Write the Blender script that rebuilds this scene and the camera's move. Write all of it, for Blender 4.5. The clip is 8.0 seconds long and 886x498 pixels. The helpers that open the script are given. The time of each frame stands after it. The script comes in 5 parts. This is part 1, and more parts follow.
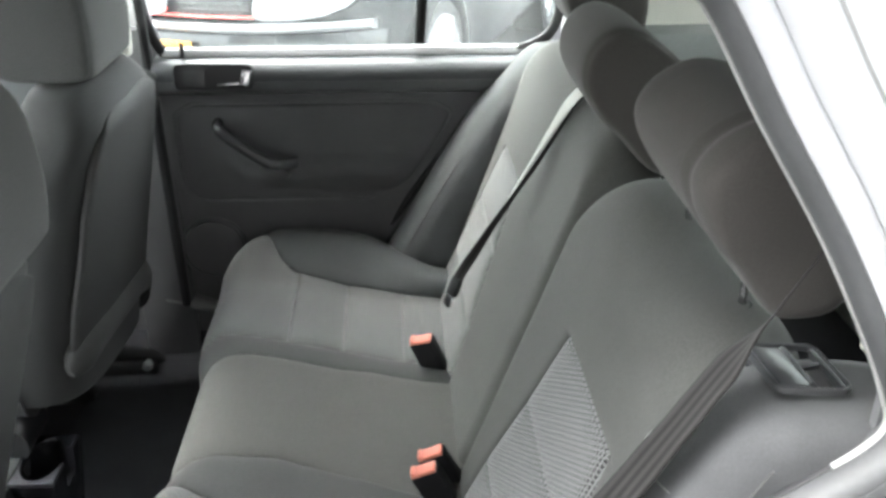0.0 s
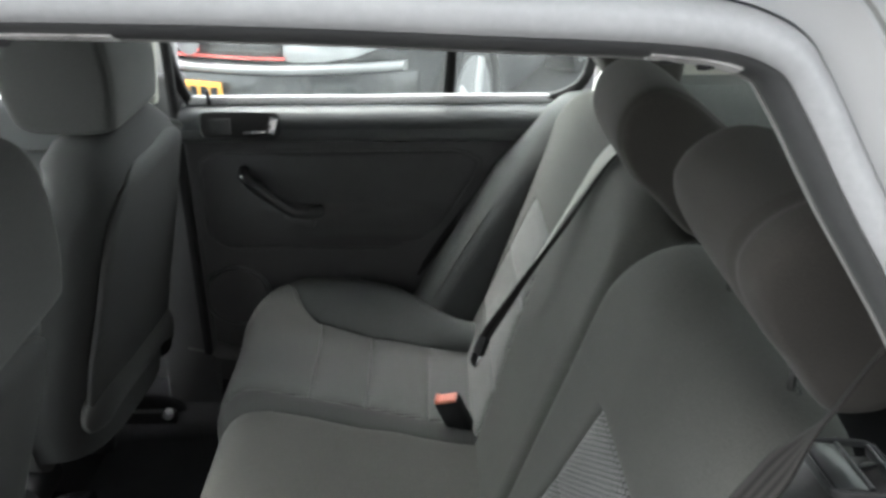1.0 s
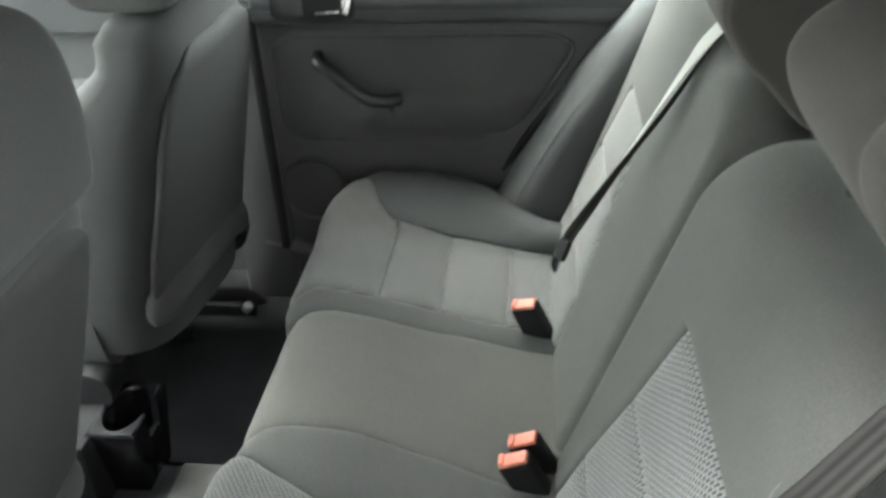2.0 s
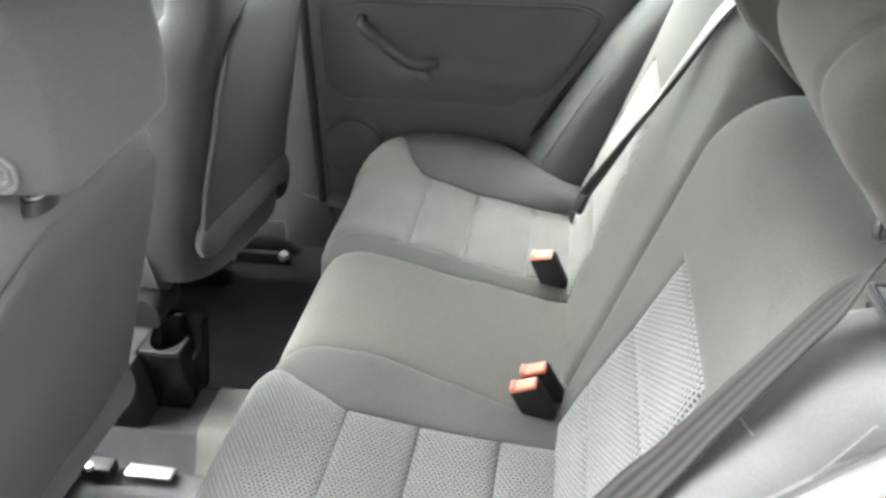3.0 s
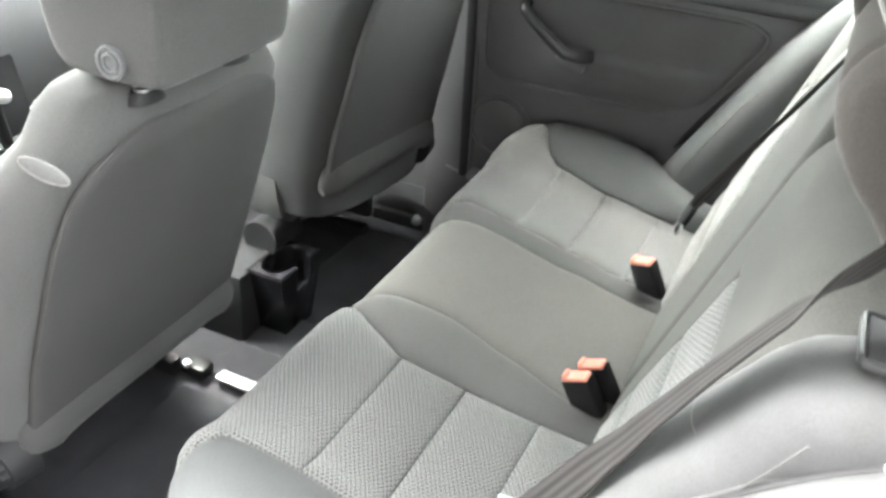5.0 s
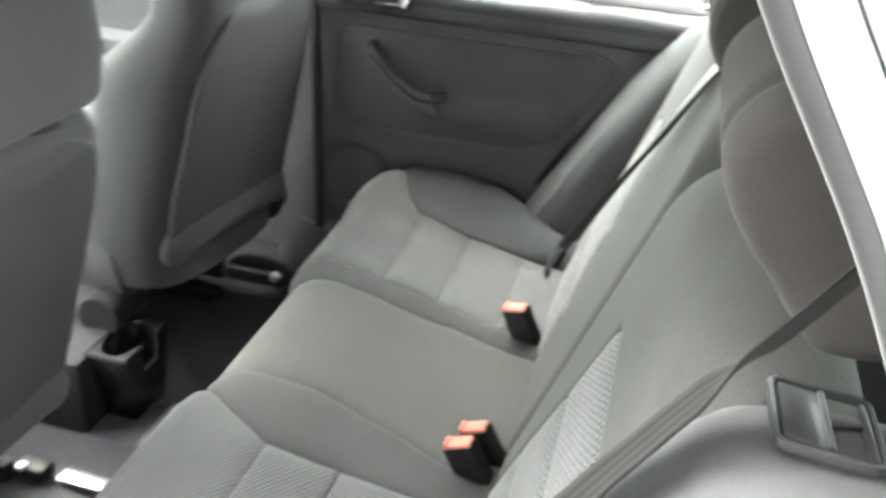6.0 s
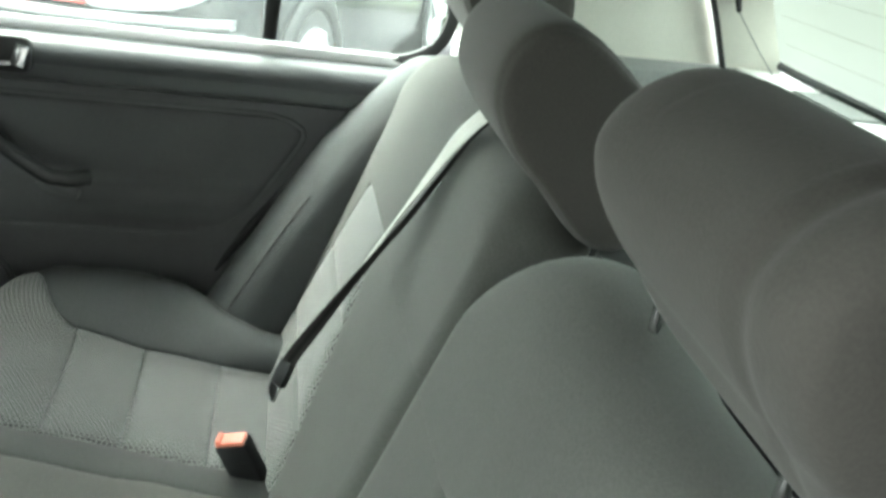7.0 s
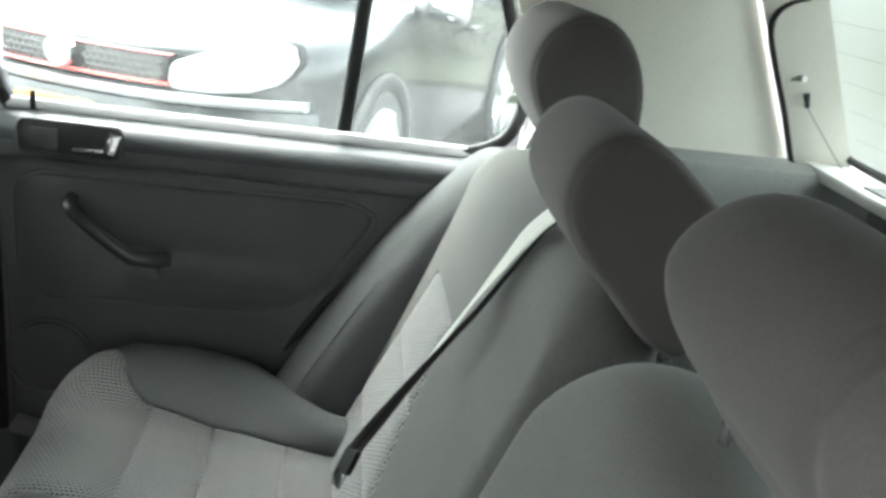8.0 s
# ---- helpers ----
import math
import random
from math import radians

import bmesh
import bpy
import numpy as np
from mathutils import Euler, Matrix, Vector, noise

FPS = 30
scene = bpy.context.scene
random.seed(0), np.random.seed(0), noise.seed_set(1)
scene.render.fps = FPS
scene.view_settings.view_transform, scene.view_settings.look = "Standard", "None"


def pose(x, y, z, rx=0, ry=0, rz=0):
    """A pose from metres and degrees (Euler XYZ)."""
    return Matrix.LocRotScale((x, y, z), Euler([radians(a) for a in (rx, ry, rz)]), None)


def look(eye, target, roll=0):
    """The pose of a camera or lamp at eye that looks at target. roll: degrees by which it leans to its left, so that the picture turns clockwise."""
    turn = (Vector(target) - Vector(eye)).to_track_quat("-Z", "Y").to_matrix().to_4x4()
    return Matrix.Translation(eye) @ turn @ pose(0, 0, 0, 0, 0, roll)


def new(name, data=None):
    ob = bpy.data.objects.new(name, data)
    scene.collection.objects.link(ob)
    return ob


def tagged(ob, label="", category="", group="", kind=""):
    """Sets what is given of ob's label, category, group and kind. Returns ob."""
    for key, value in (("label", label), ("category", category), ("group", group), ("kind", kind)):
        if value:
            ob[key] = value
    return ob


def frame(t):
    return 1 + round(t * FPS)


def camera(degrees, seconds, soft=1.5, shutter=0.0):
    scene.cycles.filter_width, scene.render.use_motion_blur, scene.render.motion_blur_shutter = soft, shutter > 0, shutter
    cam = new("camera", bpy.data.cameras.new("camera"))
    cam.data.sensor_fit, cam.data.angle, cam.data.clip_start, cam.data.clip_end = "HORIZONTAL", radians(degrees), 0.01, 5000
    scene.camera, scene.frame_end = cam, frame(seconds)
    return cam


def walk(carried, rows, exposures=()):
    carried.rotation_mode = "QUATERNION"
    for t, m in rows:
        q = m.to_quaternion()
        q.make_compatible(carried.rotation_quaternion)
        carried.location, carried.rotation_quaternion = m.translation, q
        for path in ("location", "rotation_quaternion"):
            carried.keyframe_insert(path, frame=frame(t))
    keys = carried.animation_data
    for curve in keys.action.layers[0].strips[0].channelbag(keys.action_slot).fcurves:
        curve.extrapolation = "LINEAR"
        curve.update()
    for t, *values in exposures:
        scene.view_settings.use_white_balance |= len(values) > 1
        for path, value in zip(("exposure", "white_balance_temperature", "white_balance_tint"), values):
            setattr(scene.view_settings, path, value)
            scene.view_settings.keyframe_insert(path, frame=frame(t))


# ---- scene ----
cam = camera(53.4, 8.0, soft=3.0, shutter=0.45)
PATH = [
    (0, (0.219, -1.209, 1.465), (0.31, 0.58, 0.575), 0.1),
    (0.5, (0.236, -1.17, 1.471), (0.365, 0.638, 0.625), -0.8),
    (1, (0.224, -1.147, 1.481), (0.251, 0.676, 0.658), -0.1),
    (1.5, (0.222, -1.105, 1.451), (0.156, 0.668, 0.526), 0.7),
    (2, (0.271, -1.031, 1.424), (0.057, 0.672, 0.396), -2.5),
    (2.2, (0.278, -1.021, 1.411), (0.03, 0.659, 0.356), -2.8),
    (3.3, (0.299, -1.207, 1.424), (-0.021, 0.469, 0.38), 1.6),
    (3.5, (0.335, -1.197, 1.406), (-0.074, 0.431, 0.319), 2.0),
    (4, (0.397, -1.192, 1.388), (-0.22, 0.316, 0.227), 1.8),
    (4.2, (0.425, -1.194, 1.37), (-0.248, 0.284, 0.203), 2.8),
    (5.3, (0.465, -1.162, 1.4), (-0.211, 0.431, 0.397), 4.8),
    (5.5, (0.468, -1.152, 1.399), (-0.193, 0.456, 0.41), 5.3),
    (6, (0.428, -1.073, 1.377), (0.009, 0.631, 0.418), 4.3),
    (6.5, (0.297, -0.915, 1.335), (0.387, 0.854, 0.406), 6.3),
    (7, (0.274, -0.803, 1.324), (0.675, 0.986, 0.527), 8.8),
    (7.5, (0.267, -0.798, 1.348), (0.627, 1.047, 0.666), 8.9),
    (8, (0.26, -0.811, 1.356), (0.512, 1.057, 0.687), 8.2),
]
EXPOSURES = [(0.0, 4.1, 6450, 8), (0.5, 3.61, 6450, 6), (1.0, 3.14, 6450, 7), (1.5, 3.35, 6500, 4), (2.0, 4.17, 6550, 4), (3.5, 5.06, 6700, 6), (4.0, 4.82, 6750, 5), (5.5, 5.2, 6650, 8), (6.0, 4.78, 6650, 7), (6.5, 3.93, 6550, -3), (7.0, 4.19, 6500, -6), (7.5, 4.13, 6400, -3), (8.0, 4.06, 6400, 3)]
walk(cam, [(t, look(eye, target, roll)) for t, eye, target, roll in PATH], EXPOSURES)

# ---- daylight: a bright overcast sky ----
world = bpy.data.worlds.new("overcast_sky")
scene.world = world
world.use_nodes = True
wn = world.node_tree.nodes
sky = wn.new("ShaderNodeTexSky")
sky.sky_type = "NISHITA"
sky.sun_disc = False
sky.sun_elevation, sky.sun_rotation = radians(61), radians(-70)
sky.dust_density, sky.air_density = 4.0, 1.0
wash = wn.new("ShaderNodeHueSaturation")
wash.inputs["Saturation"].default_value = 0.18
world.node_tree.links.new(sky.outputs[0], wash.inputs["Color"])
world.node_tree.links.new(wash.outputs[0], wn["Background"].inputs[0])
wn["Background"].inputs[1].default_value = 0.15
sun_lamp = bpy.data.lights.new("sun", "SUN")
sun_lamp.energy, sun_lamp.angle, sun_lamp.color = 0.3, radians(60), (1.0, 0.99, 0.97)
sun = new("sun", sun_lamp)
sun.matrix_world = look((-2.8, 1.0, 6.0), (0.0, 0.0, 0.6))

# ---- materials ----


def material(name, base, rough=0.8, metal=0.0, grain=0.0, scale=200.0, stain=0.1, stain_scale=6.0, bump=0.2, coat=0.0, sheen=0.0, spec=0.5):
    """A surface with fine grain, broad uneven wear and a little relief."""
    m = bpy.data.materials.new(name)
    m.use_nodes = True
    n, l = m.node_tree.nodes, m.node_tree.links
    p = n["Principled BSDF"]
    p.inputs["Roughness"].default_value = rough
    p.inputs["Metallic"].default_value = metal
    p.inputs["Coat Weight"].default_value = coat
    p.inputs["Sheen Weight"].default_value = sheen
    p.inputs["Specular IOR Level"].default_value = spec
    co = n.new("ShaderNodeTexCoord")
    broad = n.new("ShaderNodeTexNoise")
    broad.inputs["Scale"].default_value, broad.inputs["Detail"].default_value = stain_scale, 4.0
    fine = n.new("ShaderNodeTexNoise")
    fine.inputs["Scale"].default_value, fine.inputs["Detail"].default_value = scale, 2.0
    for tex in (broad, fine):
        l.new(co.outputs["Object"], tex.inputs["Vector"])
    mixes = []
    for tex, amount in ((broad, stain), (fine, grain)):
        ramp = n.new("ShaderNodeMapRange")
        ramp.inputs["From Min"].default_value, ramp.inputs["From Max"].default_value = 0.3, 0.7
        ramp.inputs["To Min"].default_value, ramp.inputs["To Max"].default_value = 1 - amount, 1 + amount
        l.new(tex.outputs["Fac"], ramp.inputs["Value"])
        mixes.append(ramp)
    mul = n.new("ShaderNodeMath")
    mul.operation = "MULTIPLY"
    l.new(mixes[0].outputs[0], mul.inputs[0])
    l.new(mixes[1].outputs[0], mul.inputs[1])
    tint = n.new("ShaderNodeVectorMath")
    tint.operation = "SCALE"
    tint.inputs[0].default_value = base
    l.new(mul.outputs[0], tint.inputs["Scale"])
    l.new(tint.outputs[0], p.inputs["Base Color"])
    b = n.new("ShaderNodeBump")
    b.inputs["Strength"].default_value, b.inputs["Distance"].default_value = bump, 0.001
    l.new(fine.outputs["Fac"], b.inputs["Height"])
    l.new(b.outputs[0], p.inputs["Normal"])
    return m


def mesh_cloth(name, base, pitch=0.0056):
    """Open-knit spacer fabric: rows of small dark holes between pale threads."""
    m = material(name, base, 0.9, grain=0.12, scale=500, stain=0.06, bump=0.15, sheen=0.2)
    n, l = m.node_tree.nodes, m.node_tree.links
    p = n["Principled BSDF"]
    old = p.inputs["Base Color"].links[0].from_socket
    uv = n.new("ShaderNodeUVMap")
    brick = n.new("ShaderNodeTexBrick")
    brick.offset, brick.squash = 0.5, 1.0
    brick.inputs["Color1"].default_value = brick.inputs["Color2"].default_value = (0, 0, 0, 1)
    brick.inputs["Mortar"].default_value = (1, 1, 1, 1)
    brick.inputs["Scale"].default_value = 1.0
    brick.inputs["Brick Width"].default_value, brick.inputs["Row Height"].default_value = pitch * 1.25, pitch
    brick.inputs["Mortar Size"].default_value, brick.inputs["Mortar Smooth"].default_value = pitch * 0.24, 0.5
    l.new(uv.outputs[0], brick.inputs["Vector"])
    dark = n.new("ShaderNodeMapRange")
    dark.inputs["To Min"].default_value, dark.inputs["To Max"].default_value = 0.20, 1.22
    l.new(brick.outputs["Color"], dark.inputs["Value"])
    sc = n.new("ShaderNodeVectorMath")
    sc.operation = "SCALE"
    l.new(old, sc.inputs[0])
    l.new(dark.outputs[0], sc.inputs["Scale"])
    l.new(sc.outputs[0], p.inputs["Base Color"])
    b = n.new("ShaderNodeBump")
    b.inputs["Strength"].default_value, b.inputs["Distance"].default_value = 0.6, 0.0012
    l.new(brick.outputs["Color"], b.inputs["Height"])
    l.new(b.outputs[0], p.inputs["Normal"])
    return m


def ribbed(name, base, pitch, depth=0.5, rough=0.8):
    """Cloth or webbing with fine ribs along one way of its own unwrapping."""
    m = material(name, base, rough, grain=0.1, scale=600, stain=0.08, bump=0.1, sheen=0.02, spec=0.25)
    n, l = m.node_tree.nodes, m.node_tree.links
    p = n["Principled BSDF"]
    uv = n.new("ShaderNodeUVMap")
    wave = n.new("ShaderNodeTexWave")
    wave.inputs["Scale"].default_value = 0.314 / pitch
    l.new(uv.outputs[0], wave.inputs["Vector"])
    old = p.inputs["Base Color"].links[0].from_socket
    dark = n.new("ShaderNodeMapRange")
    dark.inputs["To Min"].default_value, dark.inputs["To Max"].default_value = 1 - depth, 1 + depth
    l.new(wave.outputs["Fac"], dark.inputs["Value"])
    sc = n.new("ShaderNodeVectorMath")
    sc.operation = "SCALE"
    l.new(old, sc.inputs[0])
    l.new(dark.outputs[0], sc.inputs["Scale"])
    l.new(sc.outputs[0], p.inputs["Base Color"])
    return m


CLOTH = material("charcoal_seat_cloth", (0.070, 0.070, 0.068), 0.95, grain=0.12, scale=420, stain=0.10, stain_scale=5, bump=0.35, sheen=0.06)
CLOTH_MID = material("warm_grey_seat_cloth", (0.086, 0.084, 0.078), 0.95, grain=0.12, scale=420, stain=0.08, stain_scale=5, bump=0.35, sheen=0.06)
CLOTH_BACK = material("grey_backrest_cloth", (0.069, 0.070, 0.064), 0.95, grain=0.12, scale=420, stain=0.10, stain_scale=4, bump=0.35, sheen=0.06)
CLOTH_HEAD = material("brown_grey_headrest_cloth", (0.047, 0.043, 0.039), 0.95, grain=0.09, scale=420, stain=0.08, stain_scale=5, bump=0.35, sheen=0.06)
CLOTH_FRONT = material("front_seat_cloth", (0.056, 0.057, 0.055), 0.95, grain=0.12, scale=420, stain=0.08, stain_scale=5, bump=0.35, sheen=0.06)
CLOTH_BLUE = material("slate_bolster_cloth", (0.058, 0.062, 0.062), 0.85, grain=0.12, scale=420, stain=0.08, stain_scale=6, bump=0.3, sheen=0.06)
# the front seat cloth again, with the far seat's shade in its colour
CLOTH_FRONT_SHADED = material("shaded_front_seat_cloth", (0.034, 0.035, 0.0345), 0.95, grain=0.12, scale=420, stain=0.08, stain_scale=5, bump=0.35, sheen=0.06)
INSERT = mesh_cloth("pale_knit_insert", (0.146, 0.147, 0.143))
BACKING = material("moulded_seat_back", (0.034, 0.034, 0.033), 0.75, grain=0.12, scale=420, stain=0.10, bump=0.25)
PLASTIC = material("dark_door_plastic", (0.112, 0.113, 0.115), 0.55, grain=0.12, scale=500, stain=0.10, bump=0.4)
SOFT_PLASTIC = material("soft_touch_door_top", (0.106, 0.110, 0.112), 0.32, grain=0.08, scale=450, stain=0.08, bump=0.3)
DOOR_CLOTH = material("door_insert_cloth", (0.103, 0.105, 0.107), 0.95, grain=0.15, scale=600, stain=0.08, bump=0.3, sheen=0.15)
GLOSS_BLACK = material("black_plastic", (0.011, 0.011, 0.012), 0.55, grain=0.05, scale=300, stain=0.12, bump=0.05, spec=0.3)
# light above and shade below are put into these two seal tones
RUBBER = material("lit_dusty_door_seal", (0.40, 0.405, 0.41), 0.40, grain=0.05, scale=160, stain=0.10, stain_scale=7, bump=0.12)
SEAL_LOW = material("shaded_grey_door_seal", (0.070, 0.071, 0.072), 0.5, grain=0.05, scale=160, stain=0.12, stain_scale=7, bump=0.12)
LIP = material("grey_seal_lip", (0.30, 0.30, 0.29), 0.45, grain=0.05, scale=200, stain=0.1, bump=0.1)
CUP_BLACK = material("polished_black_plastic", (0.006, 0.006, 0.007), 0.26, grain=0.05, scale=300, stain=0.1, bump=0.04, spec=0.3)
DULL_BLACK = material("dull_console_plastic", (0.014, 0.014, 0.015), 0.9, grain=0.1, scale=300, stain=0.15, bump=0.2, spec=0.15)
RUBBER_DARK = material("black_rubber", (0.013, 0.013, 0.014), 0.6, grain=0.08, scale=250, stain=0.15, bump=0.1)
PAINT = material("silver_white_car_paint", (0.75, 0.76, 0.77), 0.34, metal=0.4, grain=0.01, scale=900, stain=0.03, bump=0.0, coat=0.8)
PAINT_DARK = material("dark_grey_car_paint", (0.016, 0.019, 0.021), 0.22, metal=0.0, grain=0.05, scale=900, stain=0.06, bump=0.0, coat=0.35)
BEIGE = material("light_grey_pillar_trim", (0.625, 0.615, 0.552), 0.7, grain=0.05, scale=400, stain=0.05, bump=0.2)
HEADLINER = material("grey_headliner", (0.20, 0.20, 0.19), 0.95, grain=0.05, scale=700, stain=0.04, bump=0.2)
LEDGE = material("grey_cargo_trim", (0.216, 0.223, 0.216), 0.75, grain=0.1, scale=350, stain=0.08, bump=0.35)
CARPET = material("black_carpet", (0.034, 0.034, 0.038), 1.0, grain=0.45, scale=900, stain=0.25, stain_scale=7, bump=0.8)
CARPET_WORN = material("tunnel_carpet", (0.086, 0.084, 0.083), 1.0, grain=0.4, scale=900, stain=0.2, stain_scale=9, bump=0.8)
CHROME = material("chrome", (0.8, 0.8, 0.82), 0.12, metal=1.0, grain=0.02, stain=0.03, bump=0.0)
STEEL = material("galvanised_rail", (0.55, 0.56, 0.57), 0.35, metal=0.9, grain=0.08, scale=200, stain=0.12, bump=0.1)
RED = material("red_buckle_button", (0.74, 0.23, 0.16), 0.4, grain=0.04, scale=300, stain=0.06, bump=0.05)
WEBBING = ribbed("grey_belt_webbing", (0.020, 0.0185, 0.018), 0.0112, 0.6, 0.8)
WEBBING_PALE = ribbed("pale_grey_belt_webbing", (0.40, 0.40, 0.37), 0.012, 0.08, 0.7)
STITCH = material("grey_thread", (0.045, 0.044, 0.042), 0.9, grain=0.1, stain=0.05)
TAG = material("woven_side_tag", (0.125, 0.126, 0.122), 0.9, grain=0.2, scale=800, stain=0.1)
TAG_RIM = material("pale_tag_edge", (0.20, 0.20, 0.195), 0.85, grain=0.1, stain=0.05)
ORANGE = material("amber_plate", (0.85, 0.40, 0.06), 0.45, grain=0.03, stain=0.05)
WHITE_TRIM = material("white_plastic", (0.75, 0.75, 0.73), 0.5, grain=0.03, stain=0.05)
GRILLE_RED = material("red_grille_strip", (0.65, 0.05, 0.04), 0.35, stain=0.05)
TARMAC = material("asphalt", (0.05, 0.05, 0.052), 0.95, grain=0.3, scale=90, stain=0.2, stain_scale=0.7, bump=0.6)
GRILLE_WIRE = material("heater_wire_brown", (0.12, 0.08, 0.05), 0.6, stain=0.05)
GRASS = material("grass_blades", (0.045, 0.052, 0.030), 0.9, grain=0.3, scale=30, stain=0.25, stain_scale=0.6, bump=0.5)
LEAF = material("hedge_leaves", (0.020, 0.027, 0.018), 0.7, grain=0.3, scale=20, stain=0.3, stain_scale=2, bump=0.1)
BARK = material("hedge_stems", (0.10, 0.075, 0.05), 0.9, grain=0.3, scale=60, stain=0.2)


def glass(name, tint, rough=0.0):
    m = bpy.data.materials.new(name)
    m.use_nodes = True
    p = m.node_tree.nodes["Principled BSDF"]
    p.inputs["Base Color"].default_value = (*tint, 1)
    p.inputs["Transmission Weight"].default_value = 1.0
    p.inputs["Roughness"].default_value = rough
    p.inputs["IOR"].default_value = 1.1
    return m


POST = material("dull_steel_post", (0.42, 0.42, 0.42), 0.25, metal=1.0, stain=0.1, bump=0.0)
LATCH = material("satin_latch_plastic", (0.044, 0.045, 0.047), 0.3, grain=0.05, scale=400, stain=0.10, bump=0.1)
HANDLE = material("satin_grip_plastic", (0.055, 0.056, 0.058), 0.24, grain=0.04, scale=500, stain=0.06, bump=0.1)
VINYL = material("grey_bolster_cloth", (0.063, 0.064, 0.065), 0.8, grain=0.08, scale=420, stain=0.22, stain_scale=11, bump=0.25, sheen=0.15)
DUSTY_GLASS = glass("dusty_rear_glass", (0.52, 0.56, 0.52), 0.45)
WALL = material("grey_rendered_wall", (0.13, 0.125, 0.12), 0.95, grain=0.15, scale=40, stain=0.15, stain_scale=0.8, bump=0.5)
SILL = material("pale_waist_strip", (0.070, 0.074, 0.077), 0.32, grain=0.03, scale=400, stain=0.05, bump=0.1)
TAPE = material("worn_clear_tape", (0.62, 0.61, 0.60), 0.3, grain=0.1, scale=150, stain=0.35, stain_scale=60, bump=0.3)
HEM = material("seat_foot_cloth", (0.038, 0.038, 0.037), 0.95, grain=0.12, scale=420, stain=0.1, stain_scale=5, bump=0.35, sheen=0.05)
# the bumper ledge's sky reflection is put into this grey; also colours the rims
BUMPER = material("bumper_sheen_and_rim_grey", (0.20, 0.205, 0.21), 0.3, stain=0.08, coat=1.0, bump=0.0)
HONEYCOMB = material("grey_honeycomb_plastic", (0.20, 0.205, 0.205), 0.5, stain=0.05)
LAMP_BOWL = material("bright_lamp_bowl", (0.46, 0.47, 0.47), 0.35, grain=0.05, scale=30, stain=0.25, stain_scale=9)
ALLOY = material("grey_alloy", (0.62, 0.63, 0.63), 0.4, metal=0.5, stain=0.08)
def dusty(m, amount, scale):
    """Lays a thin uneven film of dust and wiped streaks over a glass."""
    n, l = m.node_tree.nodes, m.node_tree.links
    out = n["Material Output"]
    film = n.new("ShaderNodeBsdfTranslucent")
    film.inputs["Color"].default_value = (0.8, 0.84, 0.82, 1)
    co = n.new("ShaderNodeTexCoord")
    stretch = n.new("ShaderNodeMapping")
    stretch.inputs["Scale"].default_value = (scale, scale, scale * 0.25)
    noise = n.new("ShaderNodeTexNoise")
    noise.inputs["Scale"].default_value, noise.inputs["Detail"].default_value = 1.0, 5.0
    ramp = n.new("ShaderNodeMapRange")
    ramp.inputs["From Min"].default_value, ramp.inputs["From Max"].default_value = 0.25, 0.75
    ramp.inputs["To Min"].default_value, ramp.inputs["To Max"].default_value = 0.2 * amount, 1.8 * amount
    mix = n.new("ShaderNodeMixShader")
    l.new(co.outputs["Object"], stretch.inputs["Vector"])
    l.new(stretch.outputs[0], noise.inputs["Vector"])
    l.new(noise.outputs["Fac"], ramp.inputs["Value"])
    l.new(ramp.outputs[0], mix.inputs["Fac"])
    l.new(n["Principled BSDF"].outputs[0], mix.inputs[1])
    l.new(film.outputs[0], mix.inputs[2])
    l.new(mix.outputs[0], out.inputs["Surface"])
    return m


GLASS = dusty(glass("green_tinted_window_glass", (0.88, 0.93, 0.90)), 0.014, 14.0)
LENS = glass("headlamp_lens", (0.95, 0.96, 0.97), 0.05)

# ---- building helpers ----


def link_mesh(name, verts, faces, mat, parent=None, label="", smooth=True, uvs=None):
    me = bpy.data.meshes.new(name)
    me.from_pydata([tuple(v) for v in verts], [], faces)
    if uvs is not None:
        layer = me.uv_layers.new(name="UVMap")
        for lp in me.loops:
            layer.data[lp.index].uv = uvs[lp.vertex_index]
    me.materials.append(mat)
    me.shade_smooth() if smooth else me.shade_flat()
    ob = new(name, me)
    if parent:
        ob.parent = parent
    if label:
        ob["label"] = label
    return ob


def part(name, bm, mat, parent=None, label="", smooth=True):
    me = bpy.data.meshes.new(name)
    bmesh.ops.recalc_face_normals(bm, faces=bm.faces)
    bm.to_mesh(me)
    bm.free()
    me.materials.append(mat)
    if smooth:
        me.shade_smooth()
        me.set_sharp_from_angle(angle=radians(40))
    ob = new(name, me)
    if parent:
        ob.parent = parent
    if label:
        ob["label"] = label
    return ob


def thing(name, label, category, at=(0, 0, 0), group="", kind=""):
    ob = new(name)
    ob.location = at
    ob.empty_display_size = 0.05
    return tagged(ob, label, category, group, kind)


def box(size, m=None, bevel=0.004, seg=2):
    """A box with rounded edges, centred, put to the pose m."""
    bm = bmesh.new()
    bmesh.ops.create_cube(bm, size=1.0)
    bmesh.ops.scale(bm, vec=size, verts=bm.verts)
    if bevel:
        bmesh.ops.bevel(bm, geom=bm.edges[:], offset=bevel, segments=seg, affect="EDGES", profile=0.5)
    if m is not None:
        bmesh.ops.transform(bm, matrix=m, verts=bm.verts)
    return bm


def rod(a, b, r, seg=14, r2=None):
    a, b = Vector(a), Vector(b)
    bm = bmesh.new()
    bmesh.ops.create_cone(bm, cap_ends=True, segments=seg, radius1=r, radius2=r if r2 is None else r2, depth=(b - a).length)
    turn = (b - a).to_track_quat("Z", "Y").to_matrix().to_4x4()
    bmesh.ops.transform(bm, matrix=Matrix.Translation((a + b) / 2) @ turn, verts=bm.verts)
    return bm


